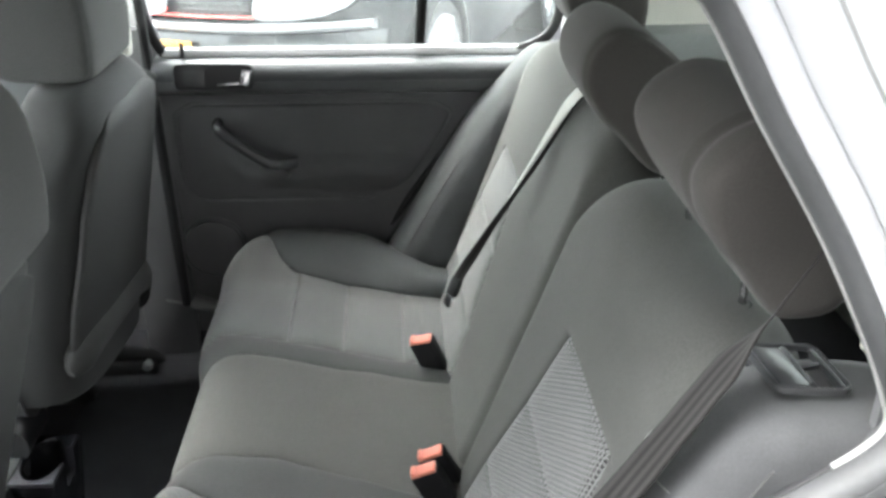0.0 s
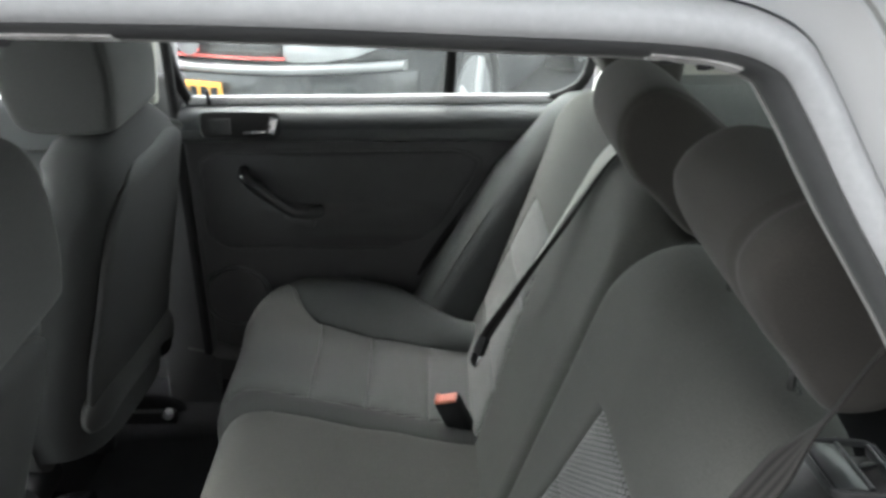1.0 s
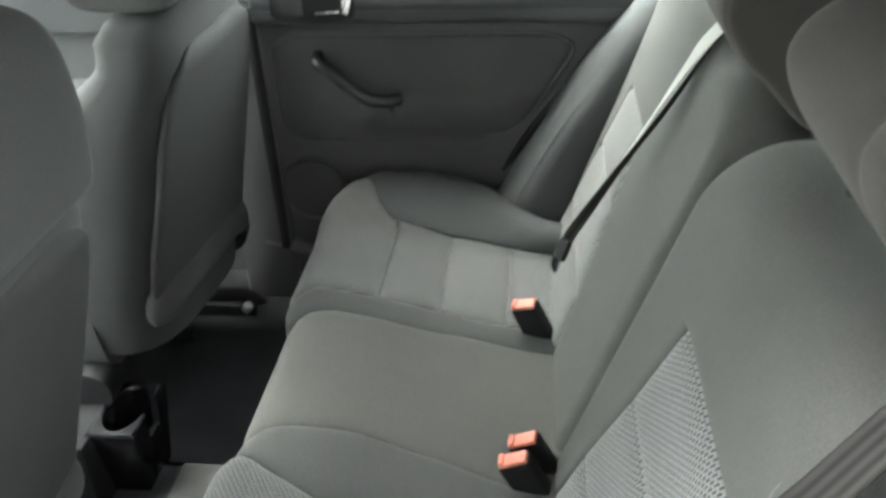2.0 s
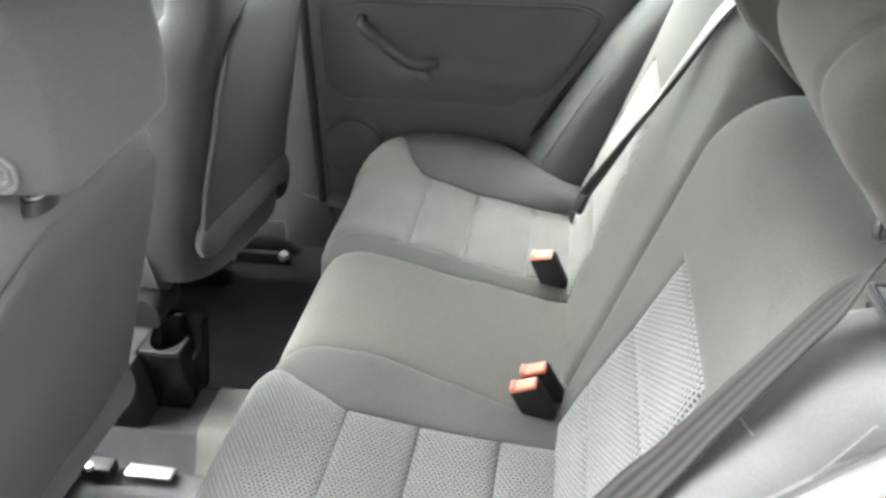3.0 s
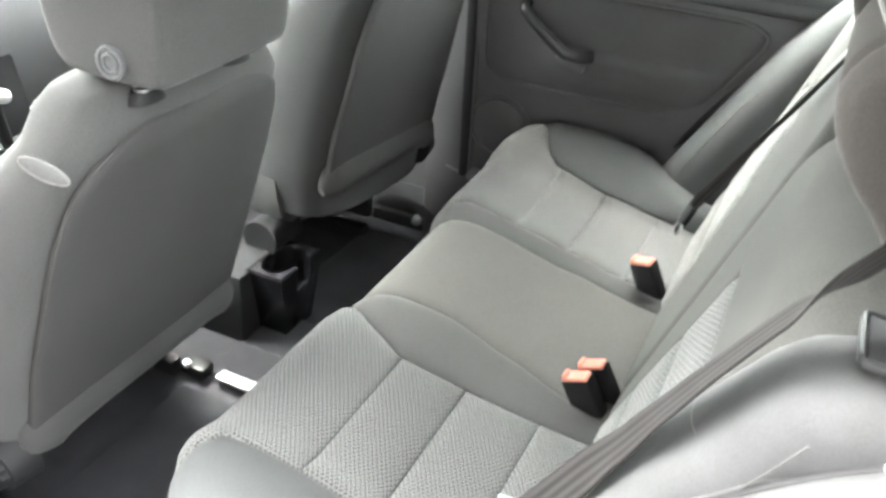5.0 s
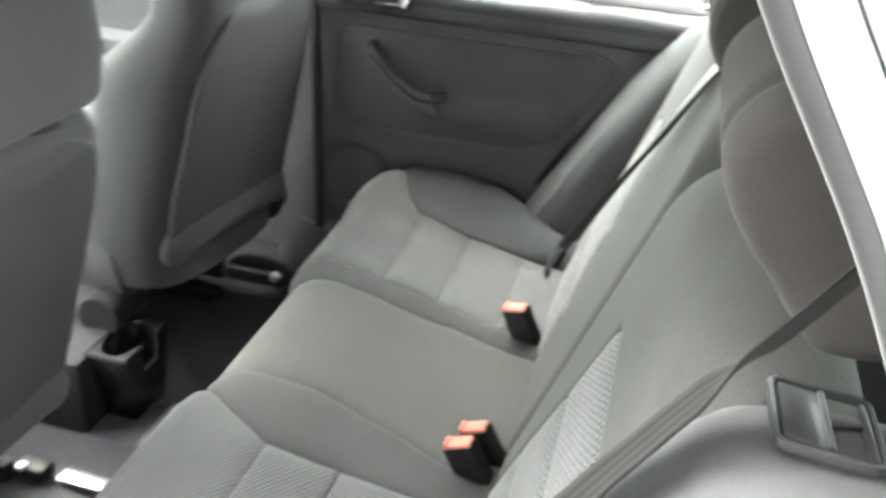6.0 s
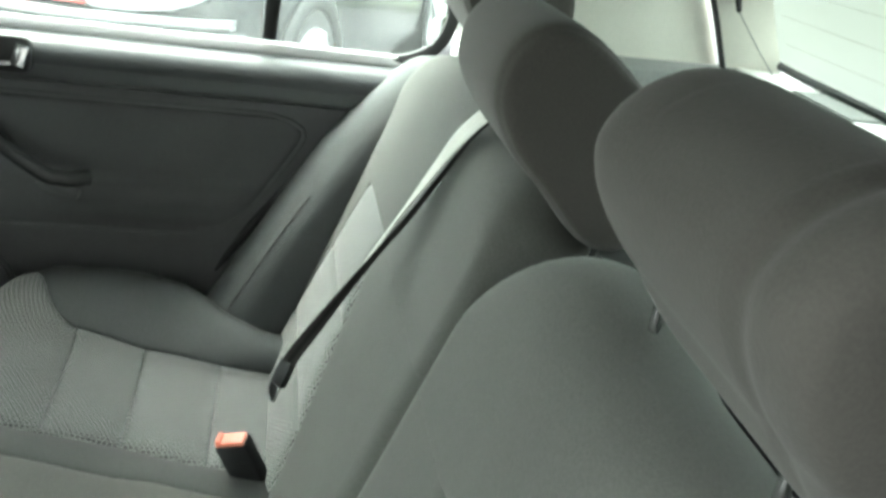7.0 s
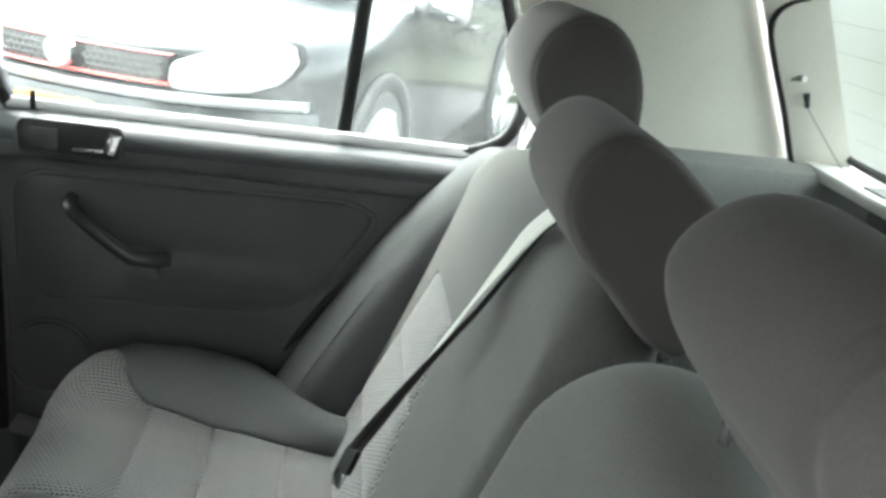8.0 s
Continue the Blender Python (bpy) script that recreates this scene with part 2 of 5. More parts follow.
def smoothed(pts, n, closed=False):
    """Points along a Catmull-Rom curve through pts."""
    pts = [np.array(p, float) for p in pts]
    if closed:
        pts = [pts[-1]] + pts + pts[:2]
    else:
        pts = [2 * pts[0] - pts[1]] + pts + [2 * pts[-1] - pts[-2]]
    k = len(pts) - 3
    out = []
    for i in range(n):
        s = i * k / (n if closed else n - 1)
        j = min(int(s), k - 1)
        f = s - j
        a, b, c, d = pts[j:j + 4]
        out.append(0.5 * (2 * b + (c - a) * f + (2 * a - 5 * b + 4 * c - d) * f * f + (3 * b - a - 3 * c + d) * f ** 3))
    return out


def rings(sections, closed_ring=True, cap=True, loop=False):
    """Faces of a skin over sections that have the same number of points."""
    k, n = len(sections[0]), len(sections)
    verts = [p for s in sections for p in s]
    faces = []
    for i in range(n if loop else n - 1):
        for j in range(k if closed_ring else k - 1):
            a, b = i * k + j, i * k + (j + 1) % k
            c, d = ((i + 1) % n) * k + (j + 1) % k, ((i + 1) % n) * k + j
            faces.append((a, b, c, d))
    if cap and closed_ring and not loop:
        faces.append(tuple(range(k))[::-1])
        faces.append(tuple(range((n - 1) * k, n * k)))
    return verts, faces


def fixed(name, verts, faces, mat, parent=None, label="", smooth=True):
    """A closed skin with its normals made to agree."""
    bm = bmesh.new()
    vs = [bm.verts.new(tuple(v)) for v in verts]
    for f in faces:
        if len(set(f)) > 2:
            bm.faces.new([vs[i] for i in f])
    return part(name, bm, mat, parent, label, smooth)


def sweep(path, profile, up=(0, 1, 0), closed=False, scale=None):
    """Sections of a profile (side, up) carried along a path."""
    n = len(path)
    out = []
    for i, p in enumerate(path):
        a = path[(i - 1) % n] if closed or i else path[0]
        b = path[(i + 1) % n] if closed or i < n - 1 else path[-1]
        t = Vector(b) - Vector(a)
        t.normalize()
        u = Vector(up)
        u = (u - t * u.dot(t)).normalized()
        s = t.cross(u)
        k = 1.0 if scale is None else scale(i / max(n - 1, 1))
        out.append([Vector(p) + s * (x * k) + u * (y * k) for x, y in profile])
    return out


def oval(w, h, n=16, power=2.0):
    out = []
    for i in range(n):
        a = 2 * math.pi * i / n
        c, s = math.cos(a), math.sin(a)
        out.append((w / 2 * math.copysign(abs(c) ** (2 / power), c), h / 2 * math.copysign(abs(s) ** (2 / power), s)))
    return out


def round_rim(w, d, r, t, high, m):
    """A rounded oblong rim, w by d, with corners of radius r; put to the pose m (the rim lies across its z)."""
    pts = []
    for cx, cy, a0 in ((1, 1, 0), (-1, 1, 90), (-1, -1, 180), (1, -1, 270)):
        for i in range(6):
            a = radians(a0 + 18 * i)
            pts.append(Vector((cx * (w / 2 - r) + r * math.cos(a), cy * (d / 2 - r) + r * math.sin(a), 0)))
    secs = sweep(pts, oval(t, high, 8, 2.6), (0, 0, 1), True)
    verts, faces = rings([[m @ p for p in s] for s in secs], loop=True)
    bm = bmesh.new()
    vs = [bm.verts.new(v) for v in verts]
    for f in faces:
        bm.faces.new([vs[i] for i in f])
    return bm


def step(a, b, x):
    f = min(max((x - a) / (b - a), 0.0), 1.0)
    return f * f * (3 - 2 * f)


def panel(name, surf, corners, mat, parent, nu=14, nv=14, puff=0.008, seam=0.005, soft=0.025, thick=0.012, label="", bulge=0.0, dip=None):
    """One sewn cover panel. corners(s, t) gives the place on the seat's surface; its edges dip into the seams."""
    verts, uvs, under = [], [], []
    for i in range(nu + 1):
        for j in range(nv + 1):
            s, t = i / nu, j / nv
            # rows gather near the edges, so that seams stay round
            s, t = 0.5 - 0.5 * math.cos(math.pi * s), 0.5 - 0.5 * math.cos(math.pi * t)
            a, b = corners(s, t)
            p, nrm = surf(a, b)
            a0, b0 = corners(0, t)
            a1, b1 = corners(1, t)
            c0, d0 = corners(s, 0)
            c1, d1 = corners(s, 1)
            f = 1.0
            for side, e in enumerate((math.hypot(a - a0, b - b0), math.hypot(a - a1, b - b1), math.hypot(a - c0, b - d0), math.hypot(a - c1, b - d1))):
                g = math.sqrt(max(0.0, 1 - (1 - min(e / soft, 1.0)) ** 2))
                k = 1.0 if dip is None else dip(side, a, b)
                f = min(f, 1 - k * (1 - g))
            off = -seam + (seam + puff) * f + bulge * math.sin(math.pi * s) * math.sin(math.pi * t)
            verts.append(p + nrm * off)
            under.append(p - nrm * (seam + thick))
            uvs.append((a, b))
    k = nv + 1
    top = len(verts)
    faces = []
    for i in range(nu):
        for j in range(nv):
            q = (i * k + j, (i + 1) * k + j, (i + 1) * k + j + 1, i * k + j + 1)
            faces.append(q)
            faces.append(tuple(v + top for v in q[::-1]))
    edge = [i * k for i in range(nu + 1)] + [nu * k + j for j in range(1, k)] + [i * k + nv for i in range(nu - 1, -1, -1)] + [j for j in range(nv - 1, 0, -1)]
    for a, b in zip(edge, edge[1:] + edge[:1]):
        faces.append((b, a, a + top, b + top))
    ob = link_mesh(name, verts + under, faces, mat, parent, label, True, uvs + uvs)
    return ob


def between(lo, hi, a0, a1):
    """corners() for a strip from a0 to a1, between two edge curves lo(a) and hi(a)."""
    def corners(s, t):
        a = a0 + (a1 - a0) * s
        return a, lo(a) + (hi(a) - lo(a)) * t
    return corners


def curve(*pts):
    xs, ys = [p[0] for p in pts], [p[1] for p in pts]
    return lambda a: float(np.interp(a, xs, ys))


def with_normal(fn):
    def surf(a, b):
        p = fn(a, b)
        e = 0.002
        n = (fn(a + e, b) - fn(a - e, b)).cross(fn(a, b + e) - fn(a, b - e))
        return p, n.normalized()
    return surf


# ---- rear bench ----
ZTOP = curve((-0.3, 0.566), (-0.16, 0.566), (-0.06, 0.558), (0.0, 0.548), (0.1, 0.522), (0.2, 0.510), (0.36, 0.500))


def cushion_point(a, w):
    """The bench's top: a runs back from the front edge, w across; both wrap down over the edges."""
    aw, s = abs(w), math.copysign(1, w)
    r, lim = 0.055, 0.60
    dz = (0.046 if w > 0 else 0.034) * step(0.45, 0.585, aw)
    if w > 0:
        dz += 0.033 * math.exp(-((a - 0.13) / 0.16) ** 2) * step(0.47, 0.58, aw)
    if aw <= lim:
        y = aw
    elif aw < lim + r * math.pi / 2:
        th = (aw - lim) / r
        y, dz = lim + r * math.sin(th), dz - r * (1 - math.cos(th))
    else:
        y, dz = lim + r, dz - r - (aw - lim - r * math.pi / 2)
    if w > 0:  # the outer rear corner curves in, round the side bolster
        y -= 0.11 * step(0.10, 0.30, a) * step(0.42, 0.62, aw)
    a0 = -0.115 + 0.02 * (step(0.24, 0.16, w) if w > 0 else step(-0.2, -0.12, w))
    r2 = 0.06
    if a >= a0:
        x = a
    elif a > a0 - r2 * math.pi / 2:
        th = (a0 - a) / r2
        x, dz = a0 - r2 * math.sin(th), dz - r2 * (1 - math.cos(th))
    else:
        x, dz = a0 - r2, dz - r2 - (a0 - a - r2 * math.pi / 2)
    x += 0.085 * step(0.50, 0.70, aw) * step(0.15, -0.12, a)
    return Vector((x, y * s, ZTOP(max(a, a0)) + dz))


CUSHION = with_normal(cushion_point)
FRONT, BACK = -0.33, 0.36
N_OUT = curve((-0.33, -0.62), (-0.16, -0.565), (-0.114, -0.512), (-0.06, -0.507), (0.36, -0.506))
N_IN = curve((-0.33, -0.130), (-0.16, -0.144), (-0.085, -0.192), (-0.01, -0.230), (0.1, -0.220), (0.36, -0.220))
M_NEAR = curve((-0.33, -0.100), (-0.145, -0.116), (-0.08, -0.100), (0.01, -0.092), (0.075, -0.101), (0.15, -0.117), (0.225, -0.144), (0.36, -0.185))
M_FAR = curve((-0.33, 0.170), (-0.148, 0.176), (-0.077, 0.190), (0.043, 0.184), (0.155, 0.183), (0.257, 0.160), (0.36, 0.150))
F_IN = curve((-0.33, 0.235), (-0.166, 0.238), (-0.125, 0.258), (-0.008, 0.242), (0.1, 0.248), (0.2, 0.227), (0.36, 0.210))
F_OUT = curve((-0.33, 0.66), (-0.16, 0.622), (-0.10, 0.578), (-0.055, 0.528), (-0.02, 0.500), (0.1, 0.490), (0.36, 0.492))
ROWS_X = (FRONT, -0.008, 0.098, 0.217, BACK)


def rear_cushion():
    bench = thing("rear_seat_cushion", "grey cloth rear bench cushion with pale knit seat inserts", "car seat", (0.1, 0, 0.30))
    inv = Matrix.Translation((-0.1, 0, -0.30))
    made = []
    for lo, hi in ((N_OUT, N_IN), (F_IN, F_OUT)):
        for i, (x0, x1) in enumerate(zip(ROWS_X, ROWS_X[1:])):
            made.append(panel("seat_insert", CUSHION, between(lo, hi, x0, x1), INSERT, bench, 26 if i == 0 else 12, 22, 0.006, 0.003, 0.03, label="pale perforated knit insert"))
    side = lambda v: (lambda a: v)
    made.append(panel("bolster", CUSHION, between(side(-0.80), N_OUT, FRONT, BACK), CLOTH_BLUE, bench, 40, 22, 0.006, 0.003, 0.04, label="slate grey outer bolster"))
    made.append(panel("bolster", CUSHION, between(F_OUT, side(0.80), FRONT, BACK), CLOTH_BLUE, bench, 40, 22, 0.006, 0.003, 0.04, label="slate grey outer bolster"))
    made.append(panel("bolster", CUSHION, between(N_IN, M_NEAR, FRONT, BACK), CLOTH, bench, 40, 12, 0.005, 0.001, 0.03, label="charcoal inner bolster"))
    made.append(panel("bolster", CUSHION, between(M_FAR, F_IN, FRONT, BACK), CLOTH, bench, 40, 12, 0.006, 0.001, 0.03, label="charcoal inner bolster"))
    made.append(panel("middle_seat", CUSHION, between(M_NEAR, M_FAR, FRONT, BACK), CLOTH_MID, bench, 40, 26, 0.004, 0.001, 0.03, label="plain warm grey middle seat panel"))
    made.append(part("cushion_base", box((0.46, 1.16, 0.22), pose(0.12, 0, 0.36), 0.02), CARPET, bench, "black lower base"))
    for ob in made:
        ob.matrix_parent_inverse = inv
    return bench


rear_cushion()

RAKE = 0.353
TX, TZ = RAKE / math.hypot(1, RAKE), 1 / math.hypot(1, RAKE)


def lean(h):
    return 0.32 + (h - 0.55) * RAKE


def back_surface(h0, edge_lo, edge_hi, r_edge=0.022, r_top=0.055):
    """A backrest's front, wrapped back over its top; h runs up, w across between two rounded edges."""
    def point(h, w):
        top = h0(w)
        if h <= top:
            x, z = lean(h), h
        else:
            th = (h - top) / r_top
            x = lean(top) + TX * r_top * math.sin(th) + TZ * r_top * (1 - math.cos(th))
            z = top + TZ * r_top * math.sin(th) - TX * r_top * (1 - math.cos(th))
        d = min(w - edge_lo, edge_hi - w)
        if d < r_edge:
            k = r_edge - math.sqrt(max(r_edge ** 2 - (r_edge - max(d, 0)) ** 2, 0.0))
            x, z = x + TZ * k, z - TX * k
        return Vector((x, w, z))
    return with_normal(point)


def corner(w, edge, r, way):
    """How far a backrest's top drops over its rounded corner at an edge."""
    d = (w - (edge - way * r)) * way
    return 0.0 if d <= 0 else r * (1 - math.sqrt(max(0.0, 1 - min(d / r, 1.0) ** 2)))


def near_top(w):
    return 0.975 + 0.020 * step(-0.33, -0.215, w) - corner(w, -0.088, 0.120, 1) - 0.03 * step(-0.46, -0.57, w)


def far_top(w):
    return 1.022 - corner(w, -0.084, 0.09, -1) - corner(w, 0.56, 0.06, 1)


TOP = 1.16
NB_OUT = curve((0.43, -0.560), (0.5, -0.553), (0.61, -0.535), (0.745, -0.505), (0.863, -0.492), (1.2, -0.492))
NB_IN = curve((0.43, -0.140), (0.5, -0.155), (0.61, -0.180), (0.745, -0.225), (0.863, -0.256), (0.95, -0.256), (1.2, -0.262))
FB_OUT = curve((0.43, 0.565), (0.5, 0.560), (0.61, 0.535), (0.745, 0.495), (0.863, 0.460), (1.2, 0.460))
FB_IN = curve((0.43, 0.150), (0.5, 0.165), (0.61, 0.190), (0.745, 0.235), (0.863, 0.262), (1.2, 0.262))
ROWS_Z = (0.43, 0.60, 0.737, 0.863)


def backrest(label, top, lo, hi, ins_lo, ins_hi, mid_mat, roll):
    seat = thing("rear_bench", label, "car seat", (0.42, (lo + hi) / 2, 0.45))
    inv = Matrix.Translation((-0.42, -(lo + hi) / 2, -0.45))
    surf = back_surface(top, lo, hi, r_top=roll)
    side = lambda v: (lambda a: v)
    made = []
    for i, (z0, z1) in enumerate(zip(ROWS_Z, ROWS_Z[1:])):
        made.append(panel("back_insert", surf, between(ins_lo, ins_hi, z0, z1), INSERT, seat, 14, 20, 0.007, 0.004, 0.030, label="pale perforated knit insert"))
    mid_lo, mid_hi = ins_lo(0.863), ins_hi(0.863)

    def upper_dip(side, a, b):
        if side == 0:
            return step(mid_lo - 0.015, mid_lo + 0.005, b) * step(mid_hi + 0.015, mid_hi - 0.005, b)
        return 0.0

    made.append(panel("upper_cover", surf, between(side(lo), side(hi), 0.863, TOP), mid_mat, seat, 30, 56, 0.003, 0.002, 0.012, label="plain grey cloth upper cover", dip=upper_dip))
    made.append(panel("side_cover", surf, between(side(lo), ins_lo, 0.43, 0.863), mid_mat, seat, 30, 18, 0.003, 0.002, 0.012, dip=lambda e, a, b: 1.0 if e == 3 else 0.0))
    made.append(panel("side_cover", surf, between(ins_hi, side(hi), 0.43, 0.863), mid_mat, seat, 30, 18, 0.003, 0.002, 0.012, dip=lambda e, a, b: 1.0 if e == 2 else 0.0))
    bm = box((0.05, hi - lo - 0.06, 0.54), pose(0, 0, 0, 0, math.degrees(math.atan(RAKE)), 0), 0.015)
    bmesh.ops.translate(bm, vec=(lean(0.74) + 0.075, (lo + hi) / 2, 0.715), verts=bm.verts)
    made.append(part("back_board", bm, CARPET, seat, "black carpeted back board"))
    for ob in made:
        ob.matrix_parent_inverse = inv
    return seat


backrest("charcoal cloth single rear backrest with pale knit insert", near_top, -0.575, -0.088, NB_OUT, NB_IN, CLOTH_BACK, 0.076)
backrest("charcoal cloth double rear backrest with pale knit insert", far_top, -0.084, 0.575, FB_IN, FB_OUT, CLOTH_BACK, 0.055)


def side_bolster(sign):
    """The padded filler between the backrest and the wheel arch."""
    label = "grey cloth padded side bolster beside the rear backrest"
    ob_parent = thing("seat_side_bolster", label, "car seat", (0.42, 0.60 * sign, 0.45), group="rear side bolsters")
    prot = curve((0.40, 0.160), (0.5, 0.153), (0.6, 0.140), (0.68, 0.122), (0.74, 0.108), (0.88, 0.075), (0.98, 0.03), (1.03, 0.0))
    sections = []
    for h, k in ((0.42, 1), (0.5, 1), (0.58, 1), (0.66, 1), (0.74, 1), (0.82, 1), (0.88, 1), (0.93, 1), (0.97, 1), (1.0, 0.98), (1.018, 0.92), (1.027, 0.80), (1.030, 0.6)):
        f, b = lean(h) - prot(h) * (1 if sign > 0 else 0.45), lean(h) + 0.05 + 0.09 * step(0.7, 1.0, h)
        cx, dx = (f + b) / 2, (b - f)
        cy, wide = (0.607, 0.155) if sign > 0 else (0.596, 0.135)
        if sign < 0:
            cx, dx, h = cx + 0.03 * step(0.82, 0.97, h), dx + 0.06 * step(0.82, 0.97, h), h - 0.016 * step(0.86, 0.98, h)
        sections.append([Vector((cx + p * k, sign * (cy + q * k), h)) for p, q in oval(dx, wide, 36, 2.3 if sign > 0 else 2.7)])
    verts, faces = rings(sections)
    body = fixed("bolster_cover", verts, faces, VINYL if sign < 0 else CLOTH_BLUE, ob_parent)
    body.matrix_parent_inverse = Matrix.Translation((-0.42, -0.60 * sign, -0.45))
    # the sewn seam down the bolster's side
    pts = []
    for z in np.linspace(0.56, 0.80, 14) if sign > 0 else np.linspace(0.80, 0.985, 10):
        f, b = lean(z) - prot(z) * (1 if sign > 0 else 0.45), lean(z) + 0.05 + 0.09 * step(0.7, 1.0, z)
        cy, wide = (0.607, 0.155) if sign > 0 else (0.596, 0.135)
        a, e = (radians(232), 2 / 2.3) if sign > 0 else (radians(100), 2 / 2.7)
        c, s = math.cos(a), math.sin(a)
        pts.append(((f + b) / 2 + (b - f) / 2 * math.copysign(abs(c) ** e, c), sign * (cy + wide / 2 * math.copysign(abs(s) ** e, s)), z))
    verts, faces = rings(sweep(smoothed(pts, 40), oval(0.0024, 0.0024, 6), (0, 1, 0)))
    sm = fixed("seam", verts, faces, CLOTH, ob_parent, "raised sewn seam")
    sm.matrix_parent_inverse = body.matrix_parent_inverse
    if sign < 0:
        z, pts = 0.938, []
        f, b = lean(z) - prot(z) * 0.45, lean(z) + 0.05 + 0.09 * step(0.7, 1.0, z)
        for a in np.linspace(radians(232), radians(150), 24):
            c, q = math.cos(a), math.sin(a)
            pts.append(((f + b) / 2 + (b - f) / 2 * math.copysign(abs(c) ** (2 / 2.7), c), -(0.596 + 0.0675 * math.copysign(abs(q) ** (2 / 2.7), q)), z + 0.004 * math.sin(3 * a)))
        verts, faces = rings(sweep(pts, oval(0.0012, 0.0012, 6), (0, 0, 1)))
        # pale material paints the light that the seam's ridge catches
        sm = fixed("seam", verts, faces, TAG_RIM, ob_parent, "cross seam, paled for caught light")
        sm.matrix_parent_inverse = body.matrix_parent_inverse
    return ob_parent


side_bolster(-1)
side_bolster(1)


def headrest(name, at, profile, w, mat, posts, label, group, square=4.5, collar=True, post_x=None, crease=0.452, creased=(-1, 1), dent=(0.016, 0.0045), post_y=0.0):
    """A padded head restraint: a side profile (x, z) carried across its width, with a sewn crease round each side panel."""
    ob = thing(name, label, "headrest", at, group)
    ring = [Vector((p[0], 0, p[1])) for p in smoothed([(x * 1.08, z) for x, z in profile], 44, True)]
    mid = sum(ring, Vector()) / len(ring)

    def section(y, grow=1.0):
        k = max(1 - abs(2 * y / w) ** square, 0.0) ** (1 / square)
        k = (0.15 + 0.85 * k) * grow
        if math.copysign(1, y) in creased and abs(abs(y) / w - crease) < 0.12:
            k *= 1 - dent[0] * math.exp(-((abs(y) / w - crease) * w / dent[1]) ** 2)
        return [mid + (p - mid) * k + Vector((0, y, 0)) for p in ring]

    ys = sorted([w / 2 * math.sin(math.pi / 2 * f) for f in np.linspace(-1, 1, 31)] + [s * w * (crease + d) for s in (-1, 1) for d in (-0.075, -0.06, -0.045, -0.03, -0.018, -0.009, 0.0002, 0.009, 0.018, 0.028, 0.041, 0.056, 0.072) if crease + d < 0.499])
    verts, faces = rings([section(y) for y in ys])
    fixed("pad", verts, faces, mat, ob)
    foot = min(ring, key=lambda p: p.z).copy()
    if post_x is not None:
        foot = Vector((post_x, post_y, 0.032))
    for s in (-1, 1):
        part("post", rod((foot.x, foot.y + s * posts, foot.z - (0.05 if collar else 0.022)), (foot.x, foot.y + s * posts, foot.z + 0.03), 0.0045), POST if collar else CHROME, ob, "bright steel post")
        if not collar:
            bm = rod((0, 0, -0.026), (0, 0, -0.012), 0.024, 24, 0.018)
            bmesh.ops.transform(bm, matrix=Matrix.Translation((foot.x, foot.y + s * posts, foot.z)) @ Matrix.Diagonal((0.72, 1.25, 1, 1)), verts=bm.verts)
            part("collar", bm, GLOSS_BLACK, ob, "broad black guide collar")
            part("collar_ring", round_rim(0.020, 0.030, 0.009, 0.0024, 0.003, pose(foot.x, foot.y + s * posts, foot.z - 0.011)), STEEL, ob, "bright collar ring")
            continue
        part("collar", rod((foot.x, foot.y + s * posts, foot.z - 0.05), (foot.x, foot.y + s * posts, foot.z - 0.023), 0.0115, 24, 0.009), GLOSS_BLACK, ob, "black plastic guide collar")
        part("collar_ring", round_rim(0.018, 0.018, 0.0089, 0.0022, 0.002, pose(foot.x, foot.y + s * posts, foot.z - 0.022)), HANDLE, ob, "dark satin collar ring")
    return ob


REAR_PROFILE = ((0.005, 0.005), (-0.032, 0.045), (-0.060, 0.088), (-0.076, 0.130), (-0.074, 0.168), (-0.056, 0.202), (-0.022, 0.222), (0.018, 0.216), (0.050, 0.186), (0.070, 0.135), (0.074, 0.075), (0.062, 0.022), (0.035, 0.0))
NEAR_PROFILE = ((0.028, 0.036), (0.004, 0.039), (-0.017, 0.063), (-0.034, 0.088), (-0.047, 0.103), (-0.062, 0.126), (-0.072, 0.150), (-0.0735, 0.176), (-0.056, 0.204), (-0.022, 0.222), (0.018, 0.216), (0.050, 0.186), (0.070, 0.140), (0.074, 0.100), (0.066, 0.060), (0.050, 0.041))
MIDDLE_PROFILE = ((-0.003, 0.010), (-0.043, 0.055), (-0.078, 0.092), (-0.098, 0.132), (-0.098, 0.168), (-0.084, 0.196), (-0.056, 0.210), (-0.022, 0.200), (0.018, 0.168), (0.050, 0.132), (0.064, 0.090), (0.058, 0.030), (0.034, 0.0))
headrest("headrest", (0.548, -0.422, 1.015), NEAR_PROFILE, 0.262, CLOTH_HEAD, 0.092, "charcoal cloth rear headrest on chrome posts", "rear headrests", 9.0, post_x=0.008, post_y=0.052, crease=0.31, creased=(-1,), dent=(0.045, 0.010))
headrest("headrest", (0.566, 0.010, 1.008), MIDDLE_PROFILE, 0.215, CLOTH_HEAD, 0.05, "charcoal cloth middle rear headrest, lower and narrower", "rear headrests", 9.0)
headrest("headrest", (0.578, 0.450, 1.062), REAR_PROFILE, 0.265, CLOTH_HEAD, 0.062, "charcoal cloth rear headrest beside the pillar trim", "rear headrests", 9.0)


